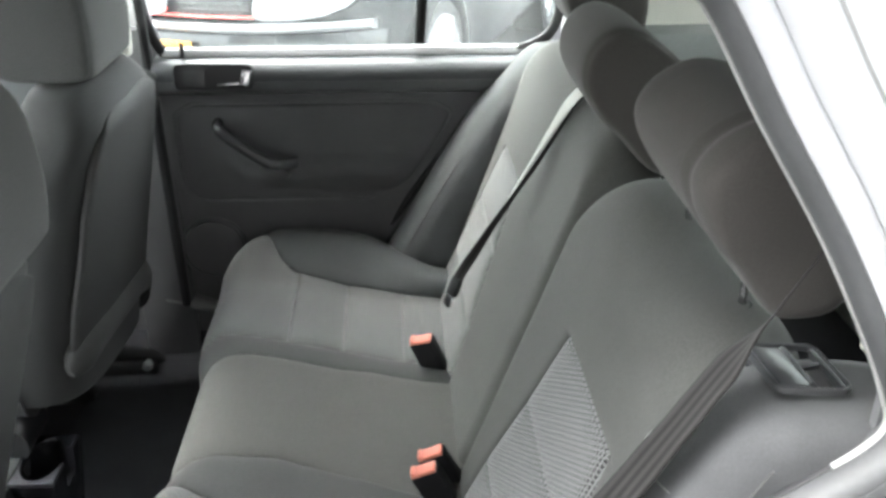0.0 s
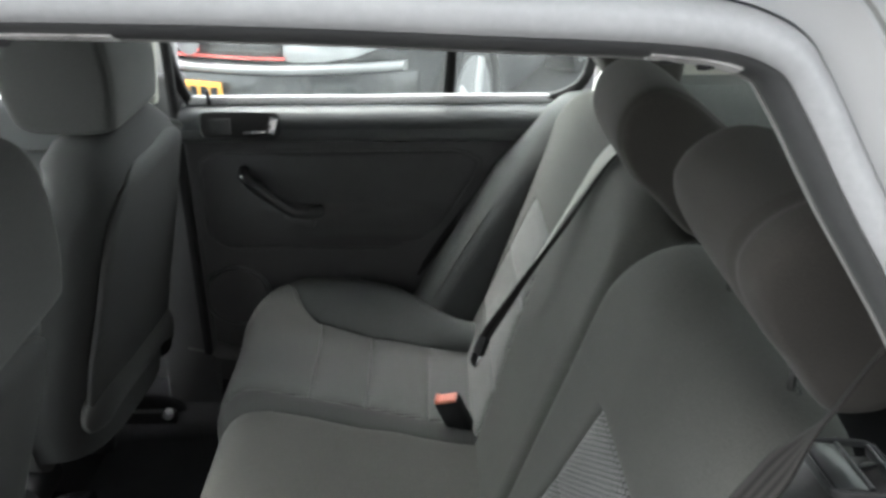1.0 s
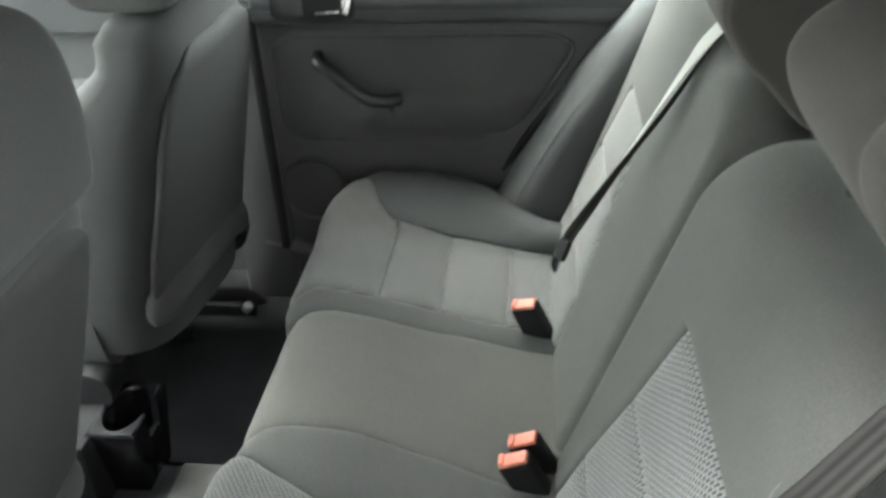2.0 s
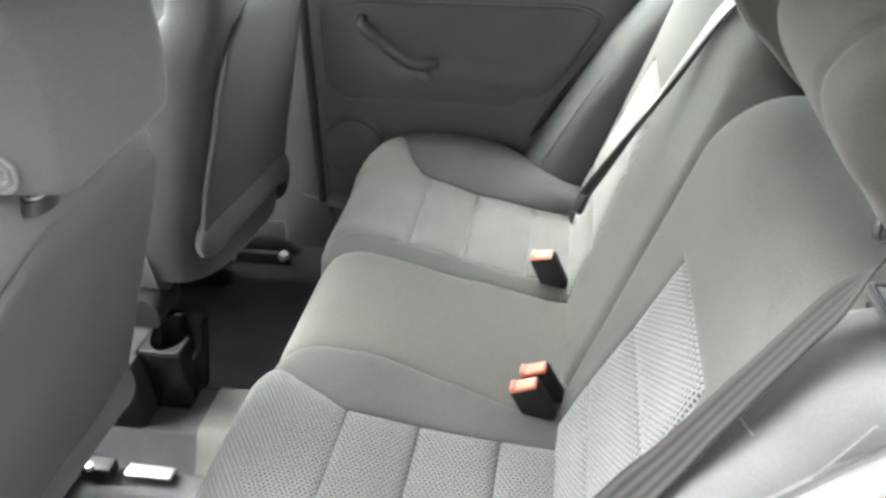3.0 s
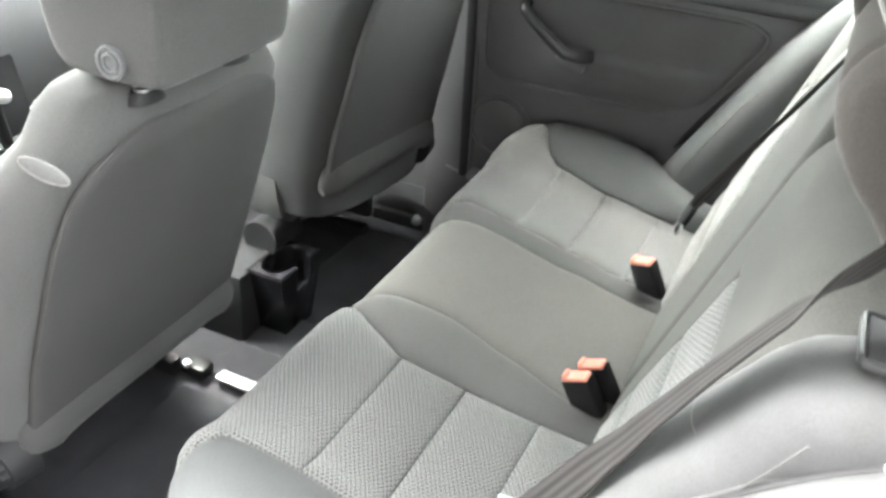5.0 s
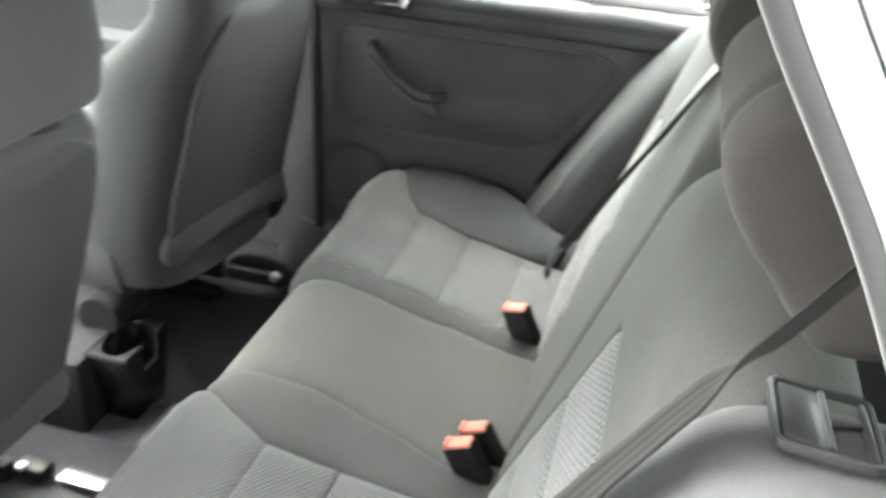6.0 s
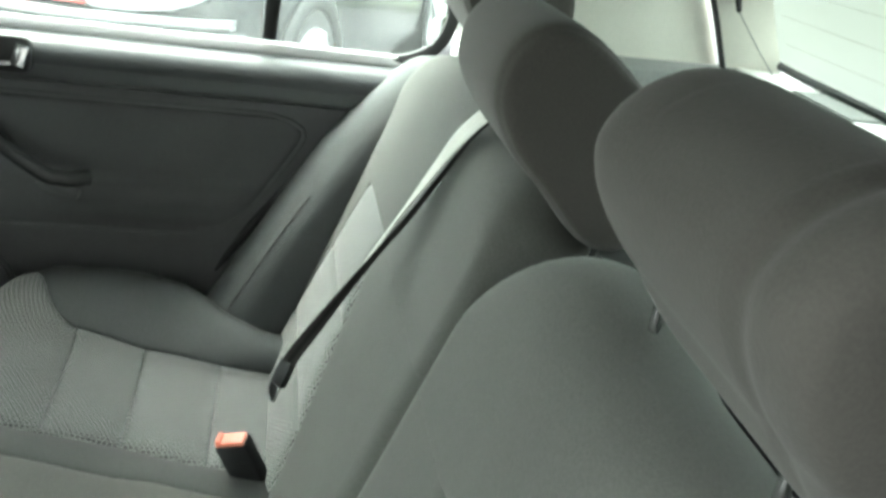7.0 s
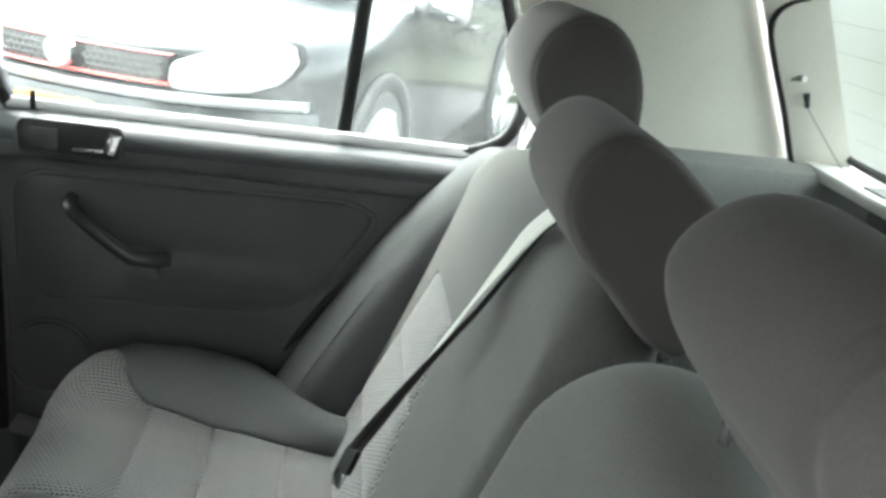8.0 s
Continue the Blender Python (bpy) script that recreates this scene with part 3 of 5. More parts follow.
# ---- belts and buckles ----
def strap(path, width, across, mat, parent, n=60, thick=0.0016):
    """Flat webbing along a path; across(f) gives the direction of its width at a fraction of the way."""
    pts = smoothed(path, n)
    verts, uvs, faces = [], [], []
    run = 0.0
    k = 9
    for i, p in enumerate(pts):
        f = i / (n - 1)
        if i:
            run += float(np.linalg.norm(p - pts[i - 1]))
        a = Vector(pts[min(i + 1, n - 1)]) - Vector(pts[max(i - 1, 0)])
        a.normalize()
        c = Vector(across(f))
        c = (c - a * c.dot(a)).normalized()
        nrm = a.cross(c)
        for side in (-0.5, 0.5):
            for j in range(k):
                g = j / (k - 1) - 0.5
                wide = width(f) if callable(width) else width
                verts.append(Vector(p) + c * (g * wide) + nrm * side * thick)
                uvs.append((g * wide, run))
    m = 2 * k
    for i in range(n - 1):
        for j in range(k - 1):
            a, b = i * m + j, i * m + j + 1
            faces.append((a, b, b + m, a + m))
            a, b = a + k, b + k
            faces.append((b, a, a + m, b + m))
        for a, b in ((i * m, i * m + k), (i * m + 2 * k - 1, i * m + k - 1)):
            faces.append((b, a, a + m, b + m))
    return link_mesh("webbing", verts, faces, mat, parent, "", True, uvs)


def mixed(*dirs):
    def across(f):
        s = f * (len(dirs) - 1)
        i = min(int(s), len(dirs) - 2)
        g = s - i
        g = g * g * (3 - 2 * g)
        return Vector(dirs[i]).lerp(Vector(dirs[i + 1]), g)
    return across


near_belt = thing("seat_belt", "dark ribbed grey seat belt slung from pillar to sill anchor", "seat belt")
strap([(0.62, -0.600, 1.262), (0.578, -0.594, 1.190), (0.544, -0.598, 1.134), (0.514, -0.610, 1.096), (0.480, -0.614, 1.048), (0.450, -0.617, 1.000), (0.420, -0.615, 0.945), (0.388, -0.609, 0.880), (0.354, -0.602, 0.815), (0.318, -0.602, 0.748), (0.286, -0.603, 0.695), (0.258, -0.606, 0.63)], 0.045,
      mixed((0.42, 0.79, -0.43), (0.42, 0.79, -0.43), (0.42, 0.79, -0.43), (0.40, 0.79, -0.43), (0.08, 0.98, -0.05), (0.04, 0.99, -0.03), (-0.04, 0.98, 0.03), (-0.18, 0.94, 0.10), (-0.40, 0.85, 0.24), (-0.46, 0.70, 0.34), (-0.52, 0.5, 0.45), (-0.62, 0.30, 0.50)), WEBBING, near_belt, 120)
bm_path = smoothed([(0.297, -0.606, 0.765), (0.296, -0.609, 0.740), (0.297, -0.611, 0.712), (0.302, -0.612, 0.698), (0.314, -0.611, 0.694), (0.328, -0.609, 0.698)], 30)
verts, faces = rings(sweep(bm_path, oval(0.020, 0.006, 12, 3), (0, 1, 0)))
fixed("belt_clip", verts, faces, STEEL, near_belt, "bright bent steel clip")
part("belt_plate", round_rim(0.017, 0.024, 0.004, 0.004, 0.004, pose(0.272, -0.604, 0.716, 60, 20, 15)), STEEL, near_belt, "bright steel anchor plate")
part("anchor_bolt", rod((0.268, -0.600, 0.706), (0.268, -0.612, 0.708), 0.006, 12), STEEL, near_belt, "steel bolt")

middle_belt = thing("seat_belt", "pale grey seat belt over the double backrest with a black tongue", "seat belt")
strap([(0.60, 0.122, 1.060), (0.565, 0.122, 1.094), (0.523, 0.124, 1.088), (0.487, 0.130, 1.051), (0.459, 0.138, 1.000), (0.429, 0.146, 0.940), (0.399, 0.153, 0.880), (0.369, 0.160, 0.820)], lambda f: 0.046 - 0.042 * step(0.40, 0.95, f),
      mixed((0, 1, 0), (0, 1, 0), (0, 1, 0), (0, 1, 0), (0.05, 0.98, -0.1), (0.1, 0.9, -0.2), (0.0, 0.9, -0.1), (-0.4, 0.7, 0.1)), WEBBING_PALE, middle_belt, 80)
# dark run to the tongue; its upper part paints shade along the belt's edge
strap([(0.520, 0.101, 1.088), (0.492, 0.105, 1.056), (0.464, 0.111, 1.005), (0.436, 0.121, 0.950), (0.407, 0.137, 0.895), (0.375, 0.152, 0.834), (0.346, 0.162, 0.778), (0.324, 0.166, 0.738), (0.312, 0.168, 0.712)], lambda f: 0.003 + 0.004 * step(0.05, 0.40, f) + 0.011 * step(0.45, 0.85, f),
      mixed((-0.94, 0, 0.33), (-0.94, 0, 0.33), (-0.94, 0, 0.33), (-0.94, 0, 0.33), (-0.94, 0, 0.33), (-0.94, 0, 0.33), (-0.7, 0.6, 0)), WEBBING, middle_belt)
part("tongue", box((0.012, 0.024, 0.036), pose(0.310, 0.169, 0.704, 0, 24, 30), 0.004), GLOSS_BLACK, middle_belt, "black plastic belt tongue")
part("tongue_plate", box((0.004, 0.022, 0.03), pose(0.300, 0.172, 0.678, 0, 24, 30), 0.001), CHROME, middle_belt, "chrome tongue plate")


def buckle(at, turn, label):
    ob = thing("belt_buckle", label, "belt buckle", at, "rear belt buckles")
    ob.rotation_euler = [radians(a) for a in turn]
    part("housing", box((0.028, 0.046, 0.098), pose(0, 0, -0.049), 0.005), GLOSS_BLACK, ob)
    part("button", box((0.021, 0.041, 0.008), pose(-0.001, 0, 0.0005), 0.0025), RED, ob, "red release button")
    part("button_lip", box((0.019, 0.008, 0.005), pose(-0.001, 0.0160, 0.0055), 0.002), RED, ob, "raised red lip")
    part("slot", box((0.005, 0.030, 0.004), pose(0.0135, 0, -0.006), 0.001), RUBBER_DARK, ob, "dark tongue slot")
    part("stalk", box((0.012, 0.032, 0.06), pose(0, 0, -0.105), 0.003), GLOSS_BLACK, ob, "black stalk")
    return ob


buckle((0.250, 0.203, 0.573), (-20, -12, 76), "black seat belt buckle with red button beside the seat")
buckle((0.256, -0.110, 0.560), (-26, -6, 86), "black seat belt buckle with red button, paired")
buckle((0.244, -0.149, 0.560), (-26, -6, 86), "black seat belt buckle with red button, paired")

# the release latch on the near shoulder
latch = thing("backrest_latch", "black plastic backrest release latch set in the shoulder trim", "seat latch", (0.566, -0.571, 1.020))
latch.rotation_euler = (radians(-4), radians(4), 0)
part("bezel", round_rim(0.066, 0.078, 0.009, 0.0045, 0.008, pose(0, 0, 0.002)), LATCH, latch, "glossy raised bezel")
part("well", box((0.062, 0.072, 0.006), pose(0, 0, -0.014), 0.002), RUBBER_DARK, latch, "black recess")
part("lever", box((0.030, 0.068, 0.010), pose(-0.0145, 0, 0.000, 0, 3, 0), 0.003), LATCH, latch, "dark flat lever with a rounded lip")
part("lever_lip", rod((0.0005, -0.033, 0.0035), (0.0005, 0.033, 0.0035), 0.0028, 10), LATCH, latch, "rounded lever edge")
part("well_wall", box((0.030, 0.004, 0.020), pose(0.016, 0.012, -0.007, 30, 0, 18), 0.001), LATCH, latch, "sloping wall in the recess")
part("inner_rim", box((0.004, 0.066, 0.010), pose(0.0285, 0, 0.000, 0, -12, 0), 0.0015), LATCH, latch, "thin inner edge")


# ---- front seats ----
def front_seat(x_shift, sign, lift, upright, head_x, thick, tilt, foot, label):
    """A front seat seen from behind; built for the near side and mirrored with sign."""
    ob = thing("front_seat", label, "car seat", (-0.6 + x_shift, 0.345 * -sign, 0.21), "front seats")
    inv = Matrix.Translation((0.6 - x_shift, 0.345 * sign, -0.21))
    made = []

    def at(x, y, z):
        return Vector((x + x_shift - upright * (z - 0.49), (y if sign > 0 else -y), z + lift + tilt * step(0.80, 0.45, z) * min(max((y + 0.57) / 0.45, 0.0), 1.0)))

    rear = curve((0.38, -0.43), (0.48, -0.405), (0.6, -0.365), (0.93, -0.255), (0.985, -0.262))
    lo = curve((0.38, -0.585), (0.48, -0.605), (0.7, -0.60), (0.82, -0.590), (0.90, -0.568), (0.94, -0.545), (0.97, -0.515), (0.988, -0.495), (0.997, -0.455))
    hi = curve((0.38, -0.115), (0.48, -0.100), (0.7, -0.100), (0.85, -0.105), (0.93, -0.125), (0.97, -0.148), (0.988, -0.175), (0.997, -0.215))
    deep = curve((0.38, 0.13), (0.5, 0.15), (0.7, 0.165), (0.93, 0.14), (0.97, 0.13), (0.988, 0.105), (0.997, 0.07))
    def eased(fn):
        return lambda z: sum(fn(z + d) for d in (-0.03, -0.02, -0.01, 0.0, 0.01, 0.02, 0.03)) / 7 if z < 0.955 else fn(z)

    lo, hi, deep = eased(lo), eased(hi), eased(deep)
    sections = []
    for z in (*foot, 0.455, 0.48, 0.51, 0.54, 0.6, 0.66, 0.72, 0.78, 0.84, 0.88, 0.91, 0.935, 0.955, 0.97, 0.980, 0.988, 0.994, 0.997):
        a, b, d, xr = lo(z), hi(z), deep(z) + thick * step(0.95, 0.82, z), rear(z)
        if z > 0.95:
            xr -= 0.02 * ((z - 0.95) / 0.045) ** 2
        sections.append([at(xr - d / 2 + p, (a + b) / 2 + q, z) for p, q in oval(d, b - a, 44, 3.4)])
    verts, faces = rings(sections)
    # the far seat takes the shaded copy of the cloth
    made.append(fixed("backrest", verts, faces, CLOTH_FRONT if sign > 0 else CLOTH_FRONT_SHADED, ob, "grey cloth seat back and side"))

    if not foot:
        sections = []
        for z in (0.40, 0.41, 0.43, 0.46, 0.49, 0.53):
            d = 0.13 + 0.30 * (z - 0.40)
            sections.append([at(-0.452 + 0.30 * (z - 0.40) - d / 2 + p, -0.350 + q, z) for p, q in oval(d, 0.47, 36, 4.0)])
        verts, faces = rings(sections)
        made.append(fixed("lower_back", verts, faces, BACKING, ob, "dark lower seat back"))

    # moulded rear shell, set just proud of the cover, rounded at its corners
    lo2 = curve((0.45, -0.570), (0.6, -0.575), (0.8, -0.565), (0.88, -0.548), (0.92, -0.520), (0.942, -0.480), (0.952, -0.43))
    hi2 = curve((0.45, -0.125), (0.6, -0.120), (0.8, -0.128), (0.88, -0.145), (0.92, -0.168), (0.942, -0.200), (0.952, -0.245))
    rear2 = curve((0.40, -0.428), (0.48, -0.405), (0.6, -0.367), (0.93, -0.256), (0.96, -0.252))

    def shell_point(z, y):
        mid, half = -0.35, 0.25
        return Vector((rear2(z) + 0.002 - 0.024 * abs((y - mid) / half) ** 3.2 - 0.012 * max(0.0, (z - 0.92) / 0.032) ** 2, y, z))

    def shell(s, t):
        z = 0.45 + (0.952 - 0.45) * s
        return z, lo2(z) + (hi2(z) - lo2(z)) * t

    def shell_surf(a, b):
        p = shell_point(a, b)
        e = 0.002
        n = (shell_point(a, b + e) - shell_point(a, b - e)).cross(shell_point(a + e, b) - shell_point(a - e, b)).normalized()
        q = at(p.x, p.y, p.z)
        return q, Vector((n.x, n.y * (1 if sign > 0 else -1), n.z))

    made.append(panel("rear_shell", shell_surf, shell, BACKING, ob, 36, 30, 0.005, 0.001, 0.012, 0.006, "dark rear panel of the seat back"))
    # rolled hem along the shell's foot
    pts = [at(-0.430, -0.575, 0.450), at(-0.415, -0.53, 0.482), at(-0.405, -0.44, 0.498), at(-0.405, -0.26, 0.498), at(-0.412, -0.17, 0.486), at(-0.43, -0.115, 0.455)]
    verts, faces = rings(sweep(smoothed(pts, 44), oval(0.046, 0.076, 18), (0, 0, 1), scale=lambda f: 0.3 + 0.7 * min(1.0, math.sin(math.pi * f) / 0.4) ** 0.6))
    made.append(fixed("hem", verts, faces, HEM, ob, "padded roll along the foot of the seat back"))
    # seam stitched round the shell
    pts = []
    for z in (0.6, 0.72, 0.82, 0.88, 0.92, 0.942):
        p = shell_point(z, lo2(z))
        pts.append(at(p.x + 0.004, p.y - 0.003, z))
    pts.append(at(shell_point(0.953, -0.42).x + 0.004, -0.42, 0.9535))
    pts.append(at(shell_point(0.953, -0.30).x + 0.004, -0.30, 0.9535))
    verts, faces = rings(sweep(smoothed(pts, 60), oval(0.0026, 0.0026, 6), (1, 0, 0)))
    made.append(fixed("seam", verts, faces, STITCH, ob, "dark stitched seam"))
    # squab
    sections = []
    for i in range(13):
        f = i / 12
        x = -0.53 - 0.45 * f
        top = 0.49 + 0.035 * f - 0.05 * max(0, f - 0.85) / 0.15
        k = 1 - 0.25 * max(0, f - 0.8) / 0.2
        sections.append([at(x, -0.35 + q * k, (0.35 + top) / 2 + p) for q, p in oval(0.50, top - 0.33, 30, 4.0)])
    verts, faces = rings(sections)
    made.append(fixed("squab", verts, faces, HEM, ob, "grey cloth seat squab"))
    # side tag
    bm = bmesh.new()
    bmesh.ops.create_uvsphere(bm, u_segments=28, v_segments=8, radius=1.0)
    tag_m = Matrix.Translation(at(-0.302, -0.5585, 0.926)) @ pose(0, 0, 0, 0, 8, 4 * sign)
    bmesh.ops.transform(bm, matrix=tag_m @ Matrix.Diagonal((0.036, 0.003, 0.0125, 1)), verts=bm.verts)
    tag = part("side_tag", bm, TAG, ob, "woven oval side tag with pale edge")
    made.append(tag)
    pts = [tag_m @ Vector((0.036 * math.cos(a), -0.001, 0.0125 * math.sin(a))) for a in np.linspace(0, 2 * math.pi, 36, endpoint=False)]
    verts, faces = rings(sweep(pts, oval(0.002, 0.002, 6), (0, 1, 0), True), loop=True)
    fixed("tag_edge", verts, faces, TAG_RIM, tag)
    for i in range(5):
        part("tag_bar", box((0.004, 0.001, 0.007), tag_m @ pose(-0.018 + 0.009 * i, -0.0024, 0), 0), TAG, tag)
    # slide rails and fittings under the squab
    for y in (-0.12, -0.545):
        rail = part("slide_rail", box((0.46, 0.030, 0.035), pose(-0.80 + x_shift, y * sign, 0.225), 0.004), GLOSS_BLACK, ob, "black seat slide rail")
        made.append(rail)
    made.append(part("frame_side", box((0.42, 0.03, 0.10), pose(-0.78 + x_shift, -0.575 * sign, 0.305), 0.01), GLOSS_BLACK, ob, "black plastic seat side cover"))
    made.append(part("frame_side", box((0.42, 0.03, 0.10), pose(-0.80 + x_shift, -0.125 * sign, 0.305), 0.01), GLOSS_BLACK, ob, "black plastic seat side cover"))
    cap = (at(-0.462, -0.560, 0.428), at(-0.465, -0.606, 0.425))
    made.append(part("recliner_cap", rod(cap[0], cap[1], 0.046, 28, 0.040), GLOSS_BLACK, ob, "round black recliner cap"))
    bm = rod(cap[1], cap[1] + Vector((0, -0.014 * sign, 0)), 0.032, 48, 0.029)
    for v in bm.verts:
        a = math.atan2(v.co.z - cap[1].z, v.co.x - cap[1].x)
        k = 1 + 0.05 * math.cos(12 * a)
        v.co.x, v.co.z = cap[1].x + (v.co.x - cap[1].x) * k, cap[1].z + (v.co.z - cap[1].z) * k
    made.append(part("recliner_knob", bm, GLOSS_BLACK, ob, "black ribbed knob"))
    for o in made:
        o.matrix_parent_inverse = inv
    # head restraint
    prof = ((-0.062, 0.008), (-0.082, 0.05), (-0.085, 0.10), (-0.066, 0.165), (-0.02, 0.205), (0.04, 0.205), (0.072, 0.175), (0.083, 0.10), (0.080, 0.03), (0.066, 0.004), (0.0, 0.0))
    hr = headrest("headrest", (head_x, -0.337 * sign, 1.000 + lift), prof, 0.262, CLOTH_FRONT, 0.085, "grey cloth front headrest with round side button", "front headrests", 10.0, False)
    y0 = -0.1355 * sign
    part("button_base", rod((0.021, y0 + 0.012 * sign, 0.034), (0.021, y0, 0.034), 0.0185, 28), PLASTIC, hr, "round plastic button base")
    for r, t in ((0.0180, 0.005), (0.0098, 0.004)):
        part("button_ring", round_rim(2 * r, 2 * r, r * 0.999, t, 0.007, pose(0.021, y0, 0.034, 90, 0, 0)), SOFT_PLASTIC, hr, "pale raised ring")
    return ob


front_seat(0.0, 1, 0.0, 0.0, -0.288, 0.07, 0.0, (), "grey cloth front seat with dark rear shell and oval side tag")
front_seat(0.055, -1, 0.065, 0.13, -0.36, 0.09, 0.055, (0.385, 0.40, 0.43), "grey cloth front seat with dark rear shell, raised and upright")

# bright rail end and floor bracket by the footwells
rail_end = thing("seat_rail", "bright steel seat rail end on the carpet", "seat rail", (-0.45, -0.096, 0.215))
part("rail", box((0.090, 0.028, 0.010), pose(0.012, 0, 0.008), 0.003), STEEL, rail_end)
part("bolt_cover", box((0.06, 0.036, 0.026), pose(-0.085, -0.005, 0.010), 0.006), GLOSS_BLACK, rail_end, "black bolt cover")
part("bolt", rod((-0.095, -0.02, 0.02), (-0.095, -0.02, 0.030), 0.008, 10), STEEL, rail_end, "steel bolt head")
far_rail = thing("seat_rail", "black curved seat rail end with a bright bolt on the carpet", "seat rail", (-0.46, 0.655, 0.24))
pts = [(-0.065 * math.cos(a), 0.0, 0.028 * math.sin(a)) for a in np.linspace(0, math.pi, 16)]
verts, faces = rings(sweep(pts, oval(0.05, 0.012, 12), (0, 1, 0)))
fixed("rail_cover", verts, faces, GLOSS_BLACK, far_rail)
part("rail", box((0.15, 0.04, 0.05), pose(-0.01, 0, -0.015), 0.004), GLOSS_BLACK, far_rail)
part("bolt", rod((0.048, -0.022, 0.004), (0.056, -0.036, 0.024), 0.013, 14, 0.009), STEEL, far_rail, "bright bolt head")

# ---- centre console ----
console = thing("centre_console", "black plastic centre console with a rear cup holder", "console", (-0.45, 0.035, 0.21))
inv = Matrix.Translation((0.45, -0.035, -0.21))
made = [part("body", box((0.60, 0.150, 0.20), pose(-0.76, 0.035, 0.33), 0.012), DULL_BLACK, console),
        part("end_cap", rod((-0.492, 0.070, 0.452), (-0.492, 0.165, 0.452), 0.040, 28), DULL_BLACK, console, "rounded console end"),
        part("shift_panel", box((0.34, 0.21, 0.10), pose(-1.12, 0.035, 0.45), 0.015), GLOSS_BLACK, console, "dark gear shift surround"),
        part("trim_bar", rod((-1.36, 0.257, 0.508), (-1.10, 0.145, 0.508), 0.007, 10), STEEL, console, "silver trim bar"),
        part("trim_bar", rod((-1.24, -0.020, 0.508), (-0.97, -0.060, 0.508), 0.007, 10), STEEL, console, "silver trim bar")]
# the cup holder: a tapered block with a round well that is open to the rear
cup = []
for z, k, wide, well in ((0.272, 0.74, 0.62, 0.030), (0.300, 0.80, 0.70, 0.031), (0.400, 0.97, 0.96, 0.036), (0.424, 1.0, 1.0, 0.0375), (0.429, 0.985, 0.985, 0.0385), (0.431, 0.95, 0.96, 0.0400)):
    outer = []
    for x, y in [p[:2] for p in smoothed([(0.040, 0.033, 0), (0.0395, 0.066, 0), (0.036, 0.070, 0), (-0.037, 0.070, 0), (-0.040, 0.066, 0), (-0.040, -0.066, 0), (-0.037, -0.070, 0), (0.036, -0.070, 0), (0.0395, -0.066, 0), (0.040, -0.014, 0)], 46)]:
        outer.append(Vector((-0.428 + x * k, 0.064 + y * wide, z)))
    inner = [Vector((-0.428 + well * 0.90 * math.cos(a), 0.064 + well * 1.50 * math.sin(a), z)) for a in np.linspace(radians(-14), radians(-324), 34)]
    cup.append(outer + inner)
verts, faces = rings(cup)
made.append(fixed("cup_holder", verts, faces, CUP_BLACK, console, "black block with a round cup well open to the rear"))
made.append(part("holder_floor", rod((-0.428, 0.064, 0.282), (-0.428, 0.064, 0.330), 0.031, 24), CUP_BLACK, console, "floor of the cup well"))
made.append(part("holder_web", box((0.010, 0.056, 0.086), pose(-0.398, 0.074, 0.330), 0.003), CUP_BLACK, console, "low web across the open side"))
for o in made:
    o.matrix_parent_inverse = inv

brake = thing("handbrake", "black handbrake lever with a chrome button on the console", "handbrake", (-0.72, 0.035, 0.43))
part("lever", rod((0.02, 0, 0.0), (-0.17, 0, 0.10), 0.016, 16, 0.020), GLOSS_BLACK, brake)
part("button", rod((-0.17, 0, 0.10), (-0.182, 0, 0.106), 0.011, 14), CHROME, brake, "chrome button")
gear = thing("gear_lever", "gear lever with silver grip and collar in a dark gaiter", "gear lever", (-1.03, -0.030, 0.50))
part("gaiter", rod((0, 0, 0.0), (0.0, -0.01, 0.07), 0.058, 20, 0.026), GLOSS_BLACK, gear, "dark leather gaiter")
part("collar", rod((-0.005, 0.0, 0.030), (0.0, -0.01, 0.052), 0.047, 28, 0.034), CHROME, gear, "silver collar")
part("stick", rod((0.0, -0.01, 0.05), (0.006, -0.036, 0.165), 0.012, 14, 0.015), GLOSS_BLACK, gear)
verts, faces = rings(sweep(smoothed([(-0.016, -0.078, 0.172), (-0.008, -0.062, 0.181), (0.004, -0.036, 0.185), (0.014, -0.014, 0.180), (0.017, -0.004, 0.172)], 20), oval(0.032, 0.030, 16), (0, 0, 1), scale=lambda f: 0.55 + 0.45 * min(1.0, math.sin(math.pi * f) / 0.5)))
fixed("grip", verts, faces, ALLOY, gear, "silver grip")
part("grip_pin", rod((-0.012, -0.072, 0.160), (-0.012, -0.066, 0.148), 0.010, 14), CHROME, gear, "bright pin")
buckle((-1.085, -0.065, 0.575), (0, 25, 0), "front seat belt buckle with red button by the console")

# ---- dashboard, far forward ----
dash = thing("dashboard", "dark grey soft plastic dashboard under the windscreen", "dashboard", (-1.35, 0, 0.6))
sections = []
for y in np.linspace(-0.68, 0.68, 9):
    sections.append([Vector((x, y, z)) for x, z in ((-0.28, -0.36), (0.02, -0.34), (0.10, -0.05), (0.14, 0.10), (0.10, 0.26), (0.02, 0.33), (-0.35, 0.36))])
verts, faces = rings(sections)
fixed("dash_body", verts, faces, PLASTIC, dash)
part("centre_panel", box((0.05, 0.26, 0.30), pose(0.135, 0.03, -0.06, 0, -12, 0), 0.012), GLOSS_BLACK, dash, "black centre panel")
part("glove_box", box((0.03, 0.40, 0.20), pose(0.115, -0.36, -0.02, 0, -10, 0), 0.012), PLASTIC, dash, "closed glove box lid")

